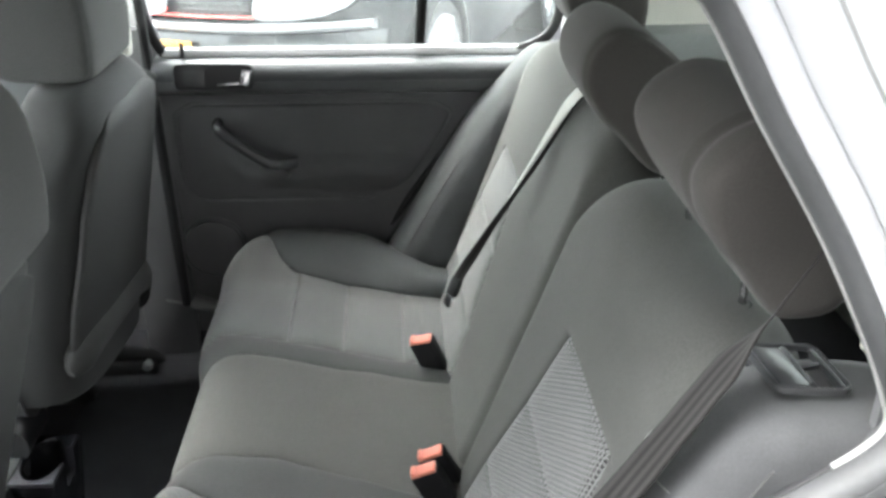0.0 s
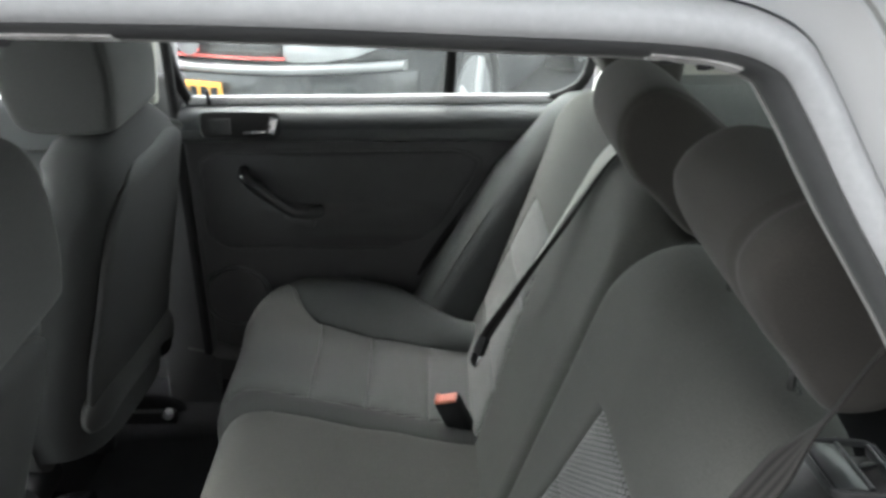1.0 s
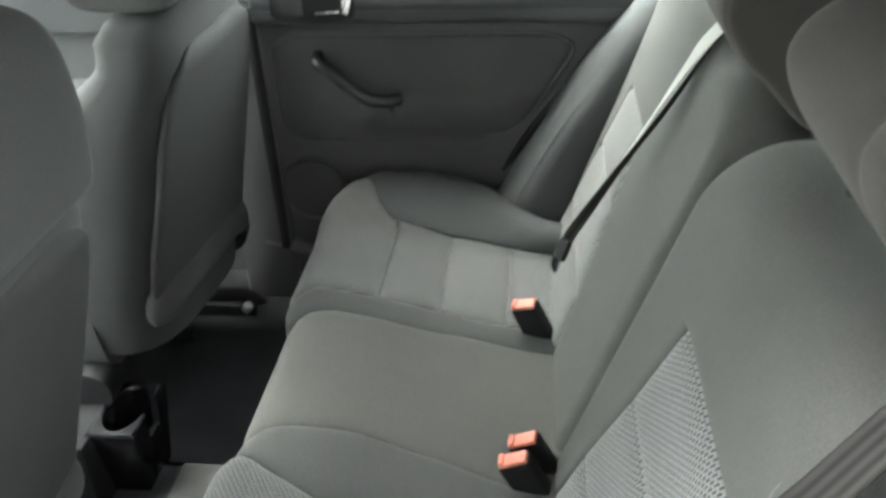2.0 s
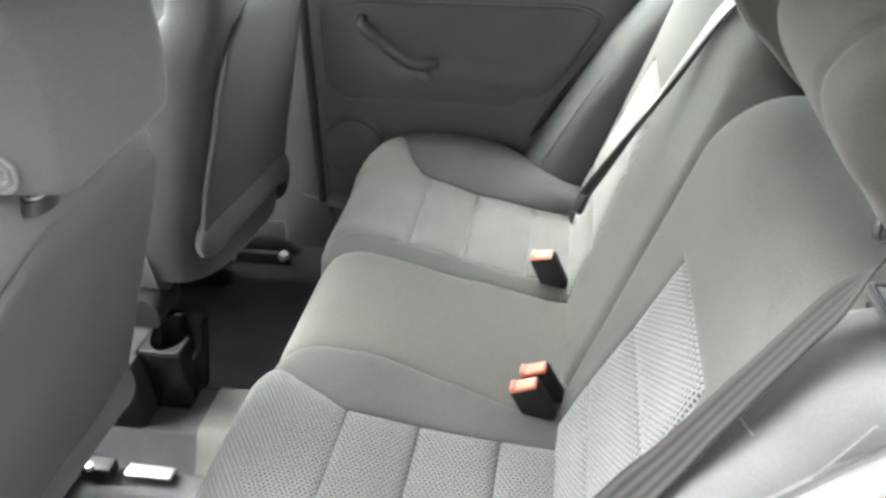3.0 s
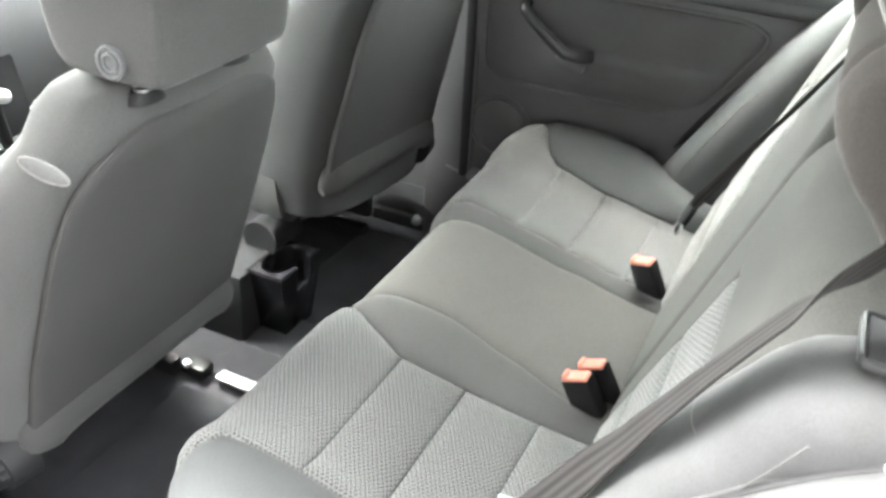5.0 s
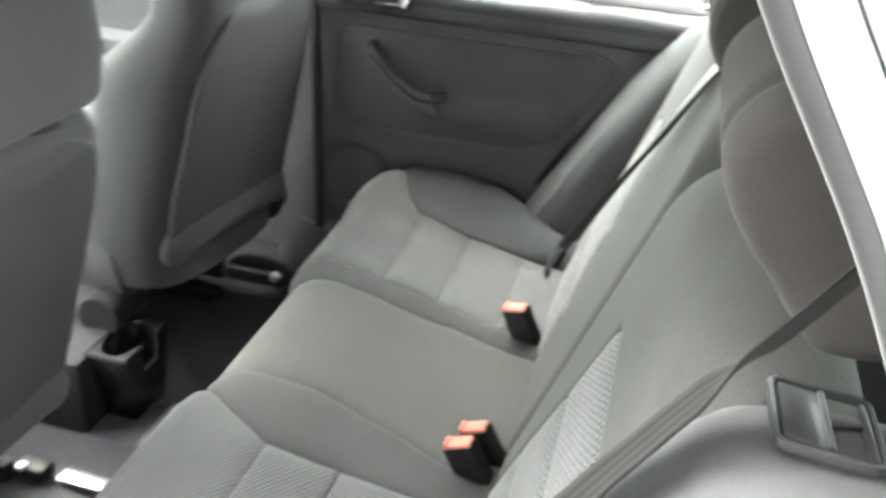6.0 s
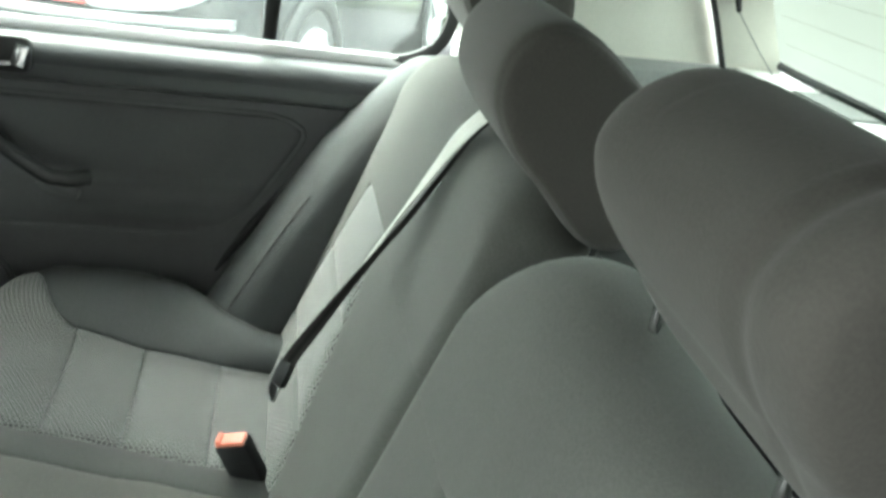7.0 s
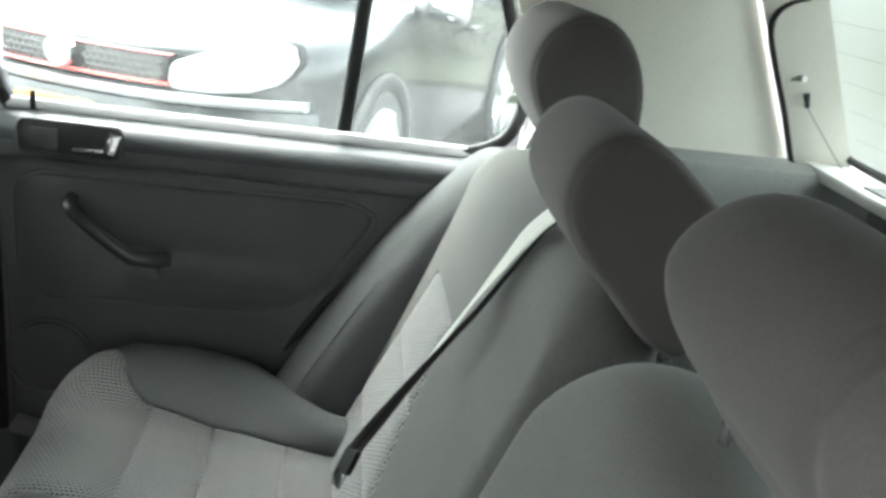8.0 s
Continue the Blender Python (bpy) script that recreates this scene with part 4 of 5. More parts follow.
# ---- far rear door ----
DOOR_REAR = curve((0.26, 0.03), (0.40, 0.08), (0.50, 0.13), (0.58, 0.176), (0.70, 0.250), (0.87, 0.365), (0.95, 0.44), (1.0, 0.52), (1.05, 0.60))
SIDE_Y = curve((0.20, 0.705), (0.45, 0.695), (0.60, 0.685), (0.70, 0.672), (0.76, 0.662), (0.90, 0.655), (0.93, 0.640), (1.0, 0.625), (1.06, 0.62), (1.40, 0.555))


def door_skin(rows, x0, rear, inset=0.0, n=30):
    """A moulded sheet: rows of (z, y), from x0 back to the sloping rear edge."""
    sections = []
    for z, y in rows:
        x1 = rear(z) - inset
        sections.append([Vector((x0 + (x1 - x0) * i / n, y, z)) for i in range(n + 1)])
    return sections


def solid_sheet(name, sections, depth, mat, parent, label=""):
    """A sheet given thickness towards +y (outwards)."""
    k, n = len(sections[0]), len(sections)
    v1 = [p for s in sections for p in s]
    v2 = [p + Vector((0, depth, 0)) for p in v1]
    m = len(v1)
    faces = []
    for i in range(n - 1):
        for j in range(k - 1):
            q = (i * k + j, i * k + j + 1, (i + 1) * k + j + 1, (i + 1) * k + j)
            faces += [q, tuple(a + m for a in q[::-1])]
    edge = [i for i in range(k)] + [i * k + k - 1 for i in range(1, n)] + [(n - 1) * k + j for j in range(k - 2, -1, -1)] + [i * k for i in range(n - 2, 0, -1)]
    for a, b in zip(edge, edge[1:] + edge[:1]):
        faces.append((a, b, b + m, a + m))
    return fixed(name, v1 + v2, faces, mat, parent, label)


def window_line(z):
    return 0.648 - (z - 1.045) * 0.20


def frame_loop(pts, n, w, d, mat, parent, name="window_seal", label=""):
    path = [(x, window_line(z), z) for x, z in pts]
    verts, faces = rings(sweep(smoothed(path, n, True), oval(w, d, 10, 3), (0, 1, 0), True), loop=True)
    return fixed(name, verts, faces, mat, parent, label)


def pane_mesh(pts, y_off, parent, name="pane"):
    """Thin glass within an outline of (x, z)."""
    k = len(pts)
    verts = [(x, window_line(z) + y_off, z) for x, z in pts] + [(x, window_line(z) + y_off + 0.004, z) for x, z in pts]
    faces = [tuple(range(k)), tuple(range(2 * k - 1, k - 1, -1))] + [(i, (i + 1) % k, (i + 1) % k + k, i + k) for i in range(k)]
    ob = fixed(name, verts, faces, GLASS, parent, "green tinted glass", smooth=False)
    ob.visible_shadow = False
    return ob


rear_door = thing("car_door", "closed dark grey rear door with chrome lever and curved handle", "car door", (0, 0.66, 0.3))
dinv = Matrix.Translation((0, -0.66, -0.3))
X0 = -0.292
made = []
rows = [(0.24, 0.70), (0.40, 0.692), (0.50, 0.684), (0.60, 0.676), (0.66, 0.671), (0.72, 0.667), (0.80, 0.661), (0.87, 0.656), (0.895, 0.654), (0.912, 0.649), (0.922, 0.645)]
made.append(solid_sheet("door_panel", door_skin(rows, X0, DOOR_REAR), 0.03, PLASTIC, rear_door))
rows = [(0.924, 0.650), (0.928, 0.628), (0.936, 0.618), (0.948, 0.6135), (0.958, 0.611)]
made.append(solid_sheet("door_top", door_skin(rows, X0, DOOR_REAR), 0.012, SOFT_PLASTIC, rear_door, "soft grey door top trim with sheen"))
rows = [(0.9585, 0.6105), (0.965, 0.608), (0.972, 0.6065), (0.979, 0.607), (0.985, 0.6095), (0.990, 0.614), (0.995, 0.620), (0.999, 0.628), (1.0015, 0.637), (1.003, 0.647), (1.003, 0.655)]
made.append(solid_sheet("waist_roll", door_skin(rows, X0, DOOR_REAR), 0.010, SILL, rear_door, "rolled grey window sill with sheen"))


IN_L = curve((0.668, -0.225), (0.674, -0.246), (0.690, -0.263), (0.715, -0.270), (0.855, -0.270), (0.878, -0.263), (0.891, -0.246), (0.897, -0.225))
IN_R = curve((0.668, 0.130), (0.674, 0.168), (0.690, 0.206), (0.715, 0.236), (0.758, 0.268), (0.849, 0.322), (0.870, 0.329), (0.885, 0.322), (0.893, 0.302), (0.897, 0.275))
DOOR_Y = curve((0.60, 0.676), (0.66, 0.671), (0.72, 0.667), (0.80, 0.661), (0.87, 0.656), (0.90, 0.653))


def door_insert(s, t):
    z = 0.668 + 0.229 * t
    return IN_L(z) + (IN_R(z) - IN_L(z)) * s, z


def insert_surf(a, b):
    """The cloth field with its armrest swelling out below the handle's end."""
    rest = step(0.680, 0.742, b) * step(0.776, 0.762, b) * step(-0.16, -0.04, a) * step(0.285, 0.20, a)
    return Vector((a, DOOR_Y(b) - 0.001 - 0.024 * rest, b)), Vector((0, -1, 0))


made.append(panel("door_insert", insert_surf, door_insert, DOOR_CLOTH, rear_door, 64, 44, 0.003, 0.004, 0.014, 0.004, "dark cloth door insert with armrest"))
edge = [(IN_L(z) - 0.004, z) for z in np.linspace(0.672, 0.893, 14)] + [(x, 0.902) for x in np.linspace(-0.222, 0.272, 12)] + [(IN_R(z) + 0.004, z) for z in np.linspace(0.893, 0.672, 18)] + [(x, 0.663) for x in np.linspace(0.126, -0.222, 10)]
verts, faces = rings(sweep([(x, DOOR_Y(z) - 0.001, z) for x, z in edge], oval(0.009, 0.007, 8), (0, 1, 0), True), loop=True)
made.append(fixed("insert_rim", verts, faces, PLASTIC, rear_door, "thin moulded rim round the insert"))
# pull handle that runs down into the ledge
pts = [(-0.178, 0.656, 0.857), (-0.175, 0.634, 0.855), (-0.166, 0.618, 0.848), (-0.138, 0.609, 0.828), (-0.103, 0.605, 0.803), (-0.07, 0.604, 0.781), (-0.055, 0.606, 0.778), (-0.036, 0.610, 0.775), (-0.012, 0.630, 0.773)]
verts, faces = rings(sweep(smoothed(pts, 40), oval(0.026, 0.022, 16), (0, 1, 0)))
made.append(fixed("pull_handle", verts, faces, HANDLE, rear_door, "curved satin grey pull handle"))
made.append(part("handle_foot", box((0.070, 0.04, 0.024), pose(-0.060, 0.644, 0.750, 0, 18, 0), 0.010), PLASTIC, rear_door))
# release lever in its bowl
bezel = part("release_bezel", round_rim(0.160, 0.050, 0.012, 0.004, 0.010, pose(-0.165, 0.6045, 0.972, 82, 0, 0)), HANDLE, rear_door, "dark oblong release bezel")
made.append(bezel)
bowl = part("release_bowl", box((0.158, 0.006, 0.048), pose(-0.165, 0.605, 0.9715, -8, 0, 0), 0.002), RUBBER_DARK, bezel, "dark recessed bowl")
part("release_lever", box((0.062, 0.006, 0.007), pose(-0.128, 0.596, 0.959, -8, -3, 0), 0.002), CHROME, bezel, "chrome release lever")
part("lever_grip", box((0.022, 0.010, 0.036), pose(-0.099, 0.597, 0.972, -8, 16, 0), 0.004), CHROME, bezel, "chrome lever grip")
part("release_plate", box((0.045, 0.005, 0.034), pose(-0.205, 0.6000, 0.970, -8, 0, 0), 0.002), HANDLE, bezel)
made.append(part("lock_pin", rod((-0.232, 0.640, 1.006), (-0.232, 0.638, 1.036), 0.0045, 12), RUBBER_DARK, rear_door, "black lock pin"))
# speaker
spk = part("speaker_grille", rod((-0.222, 0.684, 0.545), (-0.222, 0.668, 0.545), 0.072, 40, 0.068), PLASTIC, rear_door, "round speaker grille")
made.append(spk)
pts = [(-0.222 + 0.075 * math.cos(a), 0.672, 0.545 + 0.075 * math.sin(a)) for a in np.linspace(0, 2 * math.pi, 40, endpoint=False)]
verts, faces = rings(sweep(pts, oval(0.008, 0.010, 8), (0, 1, 0), True), loop=True)
made.append(fixed("speaker_ring", verts, faces, SOFT_PLASTIC, spk, "raised speaker rim"))
# rubber edging down the sloping rear edge
pts = [(DOOR_REAR(z) + 0.006, SIDE_Y(z) - 0.012, z) for z in np.linspace(0.42, 1.03, 16)]
verts, faces = rings(sweep(smoothed(pts, 40), oval(0.016, 0.016, 10), (0, 1, 0)))
made.append(fixed("edge_seal", verts, faces, RUBBER_DARK, rear_door, "black edge seal"))
WIN = [(-0.272, 1.006), (0.0, 1.006), (0.25, 1.006), (0.44, 1.006), (0.525, 1.034), (0.553, 1.085), (0.548, 1.13), (0.515, 1.22), (0.480, 1.31), (0.455, 1.365), (0.42, 1.385), (0.2, 1.388), (0.0, 1.388), (-0.272, 1.388)]
made.append(frame_loop(WIN, 110, 0.022, 0.020, RUBBER_DARK, rear_door, label="black window channel"))
made.append(pane_mesh(WIN, 0.0, rear_door))
bar = sweep([(0.263, window_line(1.03) - 0.004, 1.03), (0.285, window_line(1.40) - 0.004, 1.40)], oval(0.024, 0.022, 12, 4), (0, 1, 0))
verts, faces = rings(bar)
made.append(part("glass_ledge", box((0.79, 0.014, 0.019), pose(0.118, 0.652, 1.0115, -8, 0, 0), 0.004), PAINT, rear_door, "bright painted ledge below the glass"))
made.append(fixed("quarter_divider", verts, faces, RUBBER_DARK, rear_door, "black quarter window divider"))
made.append(part("outer_skin", box((0.86, 0.02, 0.66), pose(0.14, 0.745, 0.63), 0.004), PAINT, rear_door, "painted outer skin"))
for o in made:
    if o.parent is rear_door:
        o.matrix_parent_inverse = dinv

# far front door
front_door = thing("car_door", "closed dark grey front door seen past the front seat", "car door", (-0.9, 0.66, 0.3))
finv = Matrix.Translation((0.9, -0.66, -0.3))
made = []
flat_rear = lambda z: -0.41
rows = [(0.24, 0.71), (0.50, 0.70), (0.70, 0.680), (0.75, 0.650), (0.78, 0.650), (0.80, 0.672), (0.895, 0.668), (0.905, 0.655)]
made.append(solid_sheet("door_panel", door_skin(rows, -1.35, flat_rear), 0.03, PLASTIC, front_door))
rows = [(0.907, 0.660), (0.912, 0.632), (0.93, 0.622), (0.985, 0.606), (1.010, 0.602), (1.026, 0.606), (1.034, 0.618), (1.036, 0.64)]
made.append(solid_sheet("door_top", door_skin(rows, -1.35, flat_rear), 0.012, SOFT_PLASTIC, front_door, "soft grey door top trim"))
FW = [(-1.25, 1.04), (-0.8, 1.04), (-0.43, 1.042), (-0.43, 1.2), (-0.44, 1.388), (-0.7, 1.385), (-0.95, 1.28), (-1.15, 1.13)]
made.append(frame_loop(FW, 70, 0.022, 0.020, RUBBER_DARK, front_door, label="black window channel"))
made.append(pane_mesh(FW, 0.0, front_door))
made.append(part("outer_skin", box((0.92, 0.02, 0.66), pose(-0.87, 0.75, 0.63), 0.004), PAINT, front_door, "painted outer skin"))
for o in made:
    o.matrix_parent_inverse = finv


# ---- cabin shell ----
def sheet(name, pts_rows, thick, mat, label, category, kind="structure", parent=None):
    """A thick sheet through rows of points; thickness along the given vector."""
    k, n = len(pts_rows[0]), len(pts_rows)
    off = Vector(thick)
    v1 = [Vector(p) for r in pts_rows for p in r]
    v2 = [p + off for p in v1]
    m = len(v1)
    faces = []
    for i in range(n - 1):
        for j in range(k - 1):
            q = (i * k + j, i * k + j + 1, (i + 1) * k + j + 1, (i + 1) * k + j)
            faces += [q, tuple(a + m for a in q[::-1])]
    edge = [i for i in range(k)] + [i * k + k - 1 for i in range(1, n)] + [(n - 1) * k + j for j in range(k - 2, -1, -1)] + [i * k for i in range(n - 2, 0, -1)]
    for a, b in zip(edge, edge[1:] + edge[:1]):
        faces.append((a, b, b + m, a + m))
    ob = fixed(name, v1 + v2, faces, mat, parent)
    return tagged(ob, label, category, "", kind) if label else ob


# carpeted floor with its tunnel
def floor_z(x, y):
    tunnel = 0.075 * (1 - step(0.055, 0.110, abs(y - 0.025)))
    sill = 0.10 * step(0.62, 0.70, abs(y))
    return 0.205 + tunnel + sill + 0.06 * step(-0.9, -1.3, x)


rows = [[(x, y, floor_z(x, y)) for y in np.linspace(-0.74, 0.78, 77)] for x in np.linspace(-1.5, -0.05, 30)]
sheet("floor", rows, (0, 0, -0.02), CARPET, "black carpeted cabin floor with a raised tunnel", "floor")
rows = [[(x, y, floor_z(x, y) + 0.006) for y in np.linspace(-0.08, 0.13, 30)] for x in np.linspace(-0.36, -0.06, 8)]
sheet("tunnel_cover", rows, (0, 0, -0.004), CARPET_WORN, "worn dark grey carpet over the floor tunnel", "carpet")
for s, nm in ((-1, "near"), (1, "far")):
    bm = box((0.34, 0.42, 0.012), pose(-0.36, 0.36 * s, 0.213), 0.005)
    tagged(part("floor_mat", bm, CARPET, None), "black carpet floor mat in the rear footwell", "floor mat", "floor mats")

secs = [[Vector((x, 0.692 + p, z + q)) for p, q in oval(w, d, 20, 2.6)] for x, z, w, d in ((-0.395, 0.412, 0.03, 0.015), (-0.385, 0.414, 0.05, 0.034), (-0.35, 0.412, 0.06, 0.046), (-0.31, 0.402, 0.06, 0.044), (-0.27, 0.390, 0.056, 0.036), (-0.235, 0.380, 0.05, 0.026), (-0.16, 0.366, 0.05, 0.020))]
verts, faces = rings(secs)
tagged(fixed("sill_trim", verts, faces, LEDGE), "smooth grey plastic sill trim below the far door", "trim", "", "structure")

# headliner
rows = [[(x, y, 1.425 - 0.05 * (abs(y) / 0.6) ** 3 - 0.05 * max(0, (abs(x - 0.0) - 0.5)) ** 2) for y in np.linspace(-0.58, 0.58, 25)] for x in np.linspace(-0.75, 0.98, 24)]
sheet("ceiling", rows, (0, 0, 0.03), HEADLINER, "grey cloth headliner under the roof", "ceiling")

# far centre pillar
tagged(part("pillar_trim", box((0.085, 0.03, 0.40), pose(-0.352, 0.595, 1.225, -11, 0, 0), 0.010), BEIGE), "pale grey upper centre pillar trim", "trim", "", "structure")
tagged(part("pillar_trim", box((0.125, 0.035, 0.86), pose(-0.350, 0.680, 0.63), 0.010), PLASTIC), "dark grey lower centre pillar trim", "trim", "", "structure")
verts, faces = rings(sweep(smoothed([(-0.302, 0.605, 1.40), (-0.302, 0.622, 1.2), (-0.302, 0.628, 1.04), (-0.304, 0.645, 0.8), (-0.304, 0.665, 0.4)], 30), oval(0.020, 0.024, 10, 3), (0, 1, 0)))
tagged(fixed("door_seal", verts, faces, RUBBER_DARK), "black rubber door seal along the centre pillar", "seal", "", "structure")


tagged(part("body_pillar", box((0.13, 0.02, 1.20), pose(-0.372, 0.735, 0.85, 4, 0, 0), 0.004), PAINT), "painted outer centre pillar", "car body", "", "structure")


# rear quarter trims, both sides
def quarter_y(z):
    return 0.625 - (z - 1.05) * 0.18


def front_edge(z):
    """The rear edge of the side window, where the quarter trim begins."""
    return float(np.interp(z, [1.05, 1.09, 1.13, 1.22, 1.31, 1.365, 1.42], [0.565, 0.567, 0.562, 0.53, 0.495, 0.47, 0.44]))


def gap_edge(z):
    return 1.037 - (z - 1.047) * 0.55


for s, nm in ((1, "far"), (-1, "near")):
    rows = []
    for z in np.linspace(1.068, 1.415, 16):
        a, b = front_edge(z) + (0.0 if s > 0 else 0.03), gap_edge(z) + 0.003
        rows.append([(a + (b - a) * f, s * (quarter_y(z) - 0.022 + 0.018 * abs(2 * f - 0.8) ** 3), z) for f in np.linspace(0, 1, 20)])
    sheet("pillar_trim", rows, (0, 0.012 * s, 0), BEIGE, "smooth pale grey rear quarter pillar trim", "trim")
    rows = []
    for z in np.linspace(1.068, 1.40, 8):
        a, b = gap_edge(z) + 0.006, gap_edge(z) + 0.105
        rows.append([(a + (b - a) * f, s * (quarter_y(z) - 0.015 - 0.02 * f), z) for f in np.linspace(0, 1, 8)])
    sheet("hatch_trim", rows, (0, 0.012 * s, 0), BEIGE, "pale grey tailgate window trim", "trim")
    path = [(x, s * (quarter_y(z) - 0.020), z) for x, z in ((1.037, 1.047), (0.985, 1.148), (0.950, 1.210), (0.921, 1.262), (0.911, 1.292), (0.917, 1.316), (0.942, 1.333), (0.990, 1.340))]
    verts, faces = rings(sweep(smoothed(path, 50), oval(0.0075, 0.020, 10), (0, 1, 0)))
    tagged(fixed("hatch_seal", verts, faces, RUBBER_DARK), "black rubber tailgate seal between the pale trims", "seal", "", "structure")
    # ledge and lower cargo side
    rows = [[(x, s * y, z) for x in np.linspace(0.60 if s > 0 else 0.665, 1.16, 12)] for y, z in ((0.63, 1.070), (0.60, 1.072), (0.565, 1.070), (0.545, 1.064), (0.538, 1.050), (0.537, 1.02), (0.54, 0.9), (0.56, 0.45))]
    sheet("cargo_side_trim", rows, (0, 0.006 * s, -0.012), LEDGE, "mottled grey cargo side trim with a shelf ledge", "trim")
# pillar base panel beside the near backrest, dark
rows = [[(x, -0.640, z) for x in np.linspace(0.60, 0.82, 8)] for z in np.linspace(0.45, 1.075, 10)]
sheet("quarter_panel", rows, (0, -0.01, 0), PLASTIC, "dark plastic lower quarter panel", "trim")
rows = [[(x, 0.665, z) for x in np.linspace(0.16, 0.76, 14)] for z in np.linspace(0.30, 1.018, 10)]
sheet("quarter_panel", rows, (0, 0.01, 0), PLASTIC, "dark plastic lower quarter panel", "trim")

# white belt guide at the far rear corner
guide = thing("belt_guide", "white plastic belt guide beside the rear headrest", "belt guide", (0.573, 0.592, 1.055))
part("body", box((0.035, 0.030, 0.045), pose(0, 0, 0.0, 0, 20, 0), 0.008), WHITE_TRIM, guide)
for i in range(3):
    part("rib", box((0.005, 0.006, 0.030), pose(-0.012 + 0.010 * i, -0.016, -0.004, 0, 20, 0), 0.002), LEDGE, guide, "grey rib")

# tailgate with the rear window
hatch = thing("tailgate", "tailgate with a heated rear window and pale trim", "tailgate", (1.14, 0, 1.08))
hinv = Matrix.Translation((-1.14, 0, -1.08))
made = []
GX = lambda z: 1.126 - (z - 1.085) * 0.56
HW = [(-0.585, 1.088), (-0.3, 1.083), (0, 1.081), (0.3, 1.083), (0.585, 1.088), (0.60, 1.11), (0.575, 1.25), (0.535, 1.39), (0.3, 1.402), (0, 1.405), (-0.3, 1.402), (-0.535, 1.39), (-0.575, 1.25), (-0.60, 1.11)]
k = len(HW)
verts = [(GX(z), y, z) for y, z in HW] + [(GX(z) + 0.005, y, z) for y, z in HW]
faces = [tuple(range(k)), tuple(range(2 * k - 1, k - 1, -1))] + [(i, (i + 1) % k, (i + 1) % k + k, i + k) for i in range(k)]
pane = fixed("pane", verts, faces, DUSTY_GLASS, hatch, "tinted rear window glass", smooth=False)
pane.visible_shadow = False
made.append(pane)
path = smoothed([(GX(z) - 0.004, y, z) for y, z in HW], 120, True)
verts, faces = rings(sweep(path, oval(0.016, 0.014, 8), (1, 0, 0.5), True), loop=True)
made.append(fixed("window_seal", verts, faces, RUBBER_DARK, hatch, "black rear window seal"))
for i in range(6):
    z = 1.13 + 0.045 * i
    made.append(part("heater_wire", rod((GX(z) - 0.002, -0.55, z), (GX(z) - 0.002, 0.55, z), 0.0002, 5), GRILLE_WIRE, hatch, "thin heater wire"))
made.append(part("sill_trim", box((0.10, 1.22, 0.022), pose(1.098, 0, 1.064), 0.006), WHITE_TRIM, hatch, "pale window sill trim"))
for i in range(9):
    made.append(part("vent_slot", box((0.006, 0.16, 0.004), pose(1.068 + 0.007 * i, 0.36, 1.0765), 0), LEDGE, hatch, "grey vent slot"))
made.append(part("lower_trim", box((0.03, 1.22, 0.60), pose(1.165, 0, 0.755), 0.01), LEDGE, hatch, "grey lower tailgate trim"))
for o in made:
    o.matrix_parent_inverse = hinv
string = thing("shelf_cord", "thin dark shelf cord with a black toggle on a pale peg", "cord", (1.0, 0.59, 1.18))
part("peg", rod((-0.012, -0.008, 0.035), (-0.012, -0.030, 0.035), 0.005, 12), WHITE_TRIM, string, "pale peg")
part("toggle", rod((0.0, -0.025, 0.012), (0.008, -0.025, -0.010), 0.006, 10, 0.004), RUBBER_DARK, string, "black toggle")
verts, faces = rings(sweep(smoothed([(0.008, -0.025, -0.010), (0.05, -0.024, -0.055), (0.10, -0.022, -0.105), (0.125, -0.02, -0.116)], 20), oval(0.002, 0.002, 6), (0, 1, 0)))
fixed("cord", verts, faces, LEDGE, string)
rows = [[(x, y, 0.50) for y in np.linspace(-0.56, 0.56, 6)] for x in np.linspace(0.4, 1.17, 6)]
sheet("cargo_floor", rows, (0, 0, -0.02), CARPET, "black carpeted cargo floor", "floor")
rows = [[(x, y, z) for y in np.linspace(-0.72, 0.72, 6)] for x, z in ((-1.55, 0.2), (-1.60, 0.6), (-1.58, 0.93))]
sheet("bulkhead", rows, (-0.02, 0, 0), PLASTIC, "dark bulkhead ahead of the footwells", "wall")

# ---- near side of the body, with its open door aperture ----
def near_y(z):
    return float(np.interp(z, [0.3, 0.75, 1.0, 1.17, 1.39], [-0.700, -0.690, -0.662, -0.628, -0.598]))


APERTURE = [(-0.44, 1.378), (-0.1, 1.379), (0.1, 1.376), (0.25, 1.370), (0.37, 1.364), (0.418, 1.354), (0.437, 1.334), (0.477, 1.267), (0.535, 1.177), (0.576, 1.100), (0.598, 1.050), (0.604, 1.022), (0.583, 1.000), (0.520, 0.958), (0.434, 0.884), (0.345, 0.808),
            (0.25, 0.715), (0.16, 0.565), (0.09, 0.43), (0.0, 0.365), (-0.10, 0.345), (-0.30, 0.338), (-0.42, 0.350), (-0.462, 0.42), (-0.468, 0.70), (-0.466, 1.0), (-0.462, 1.25), (-0.458, 1.345)]
LOOP = smoothed([(x, 0, z) for x, z in APERTURE], 240, True)
LOOP = [(p[0], p[2]) for p in LOOP]


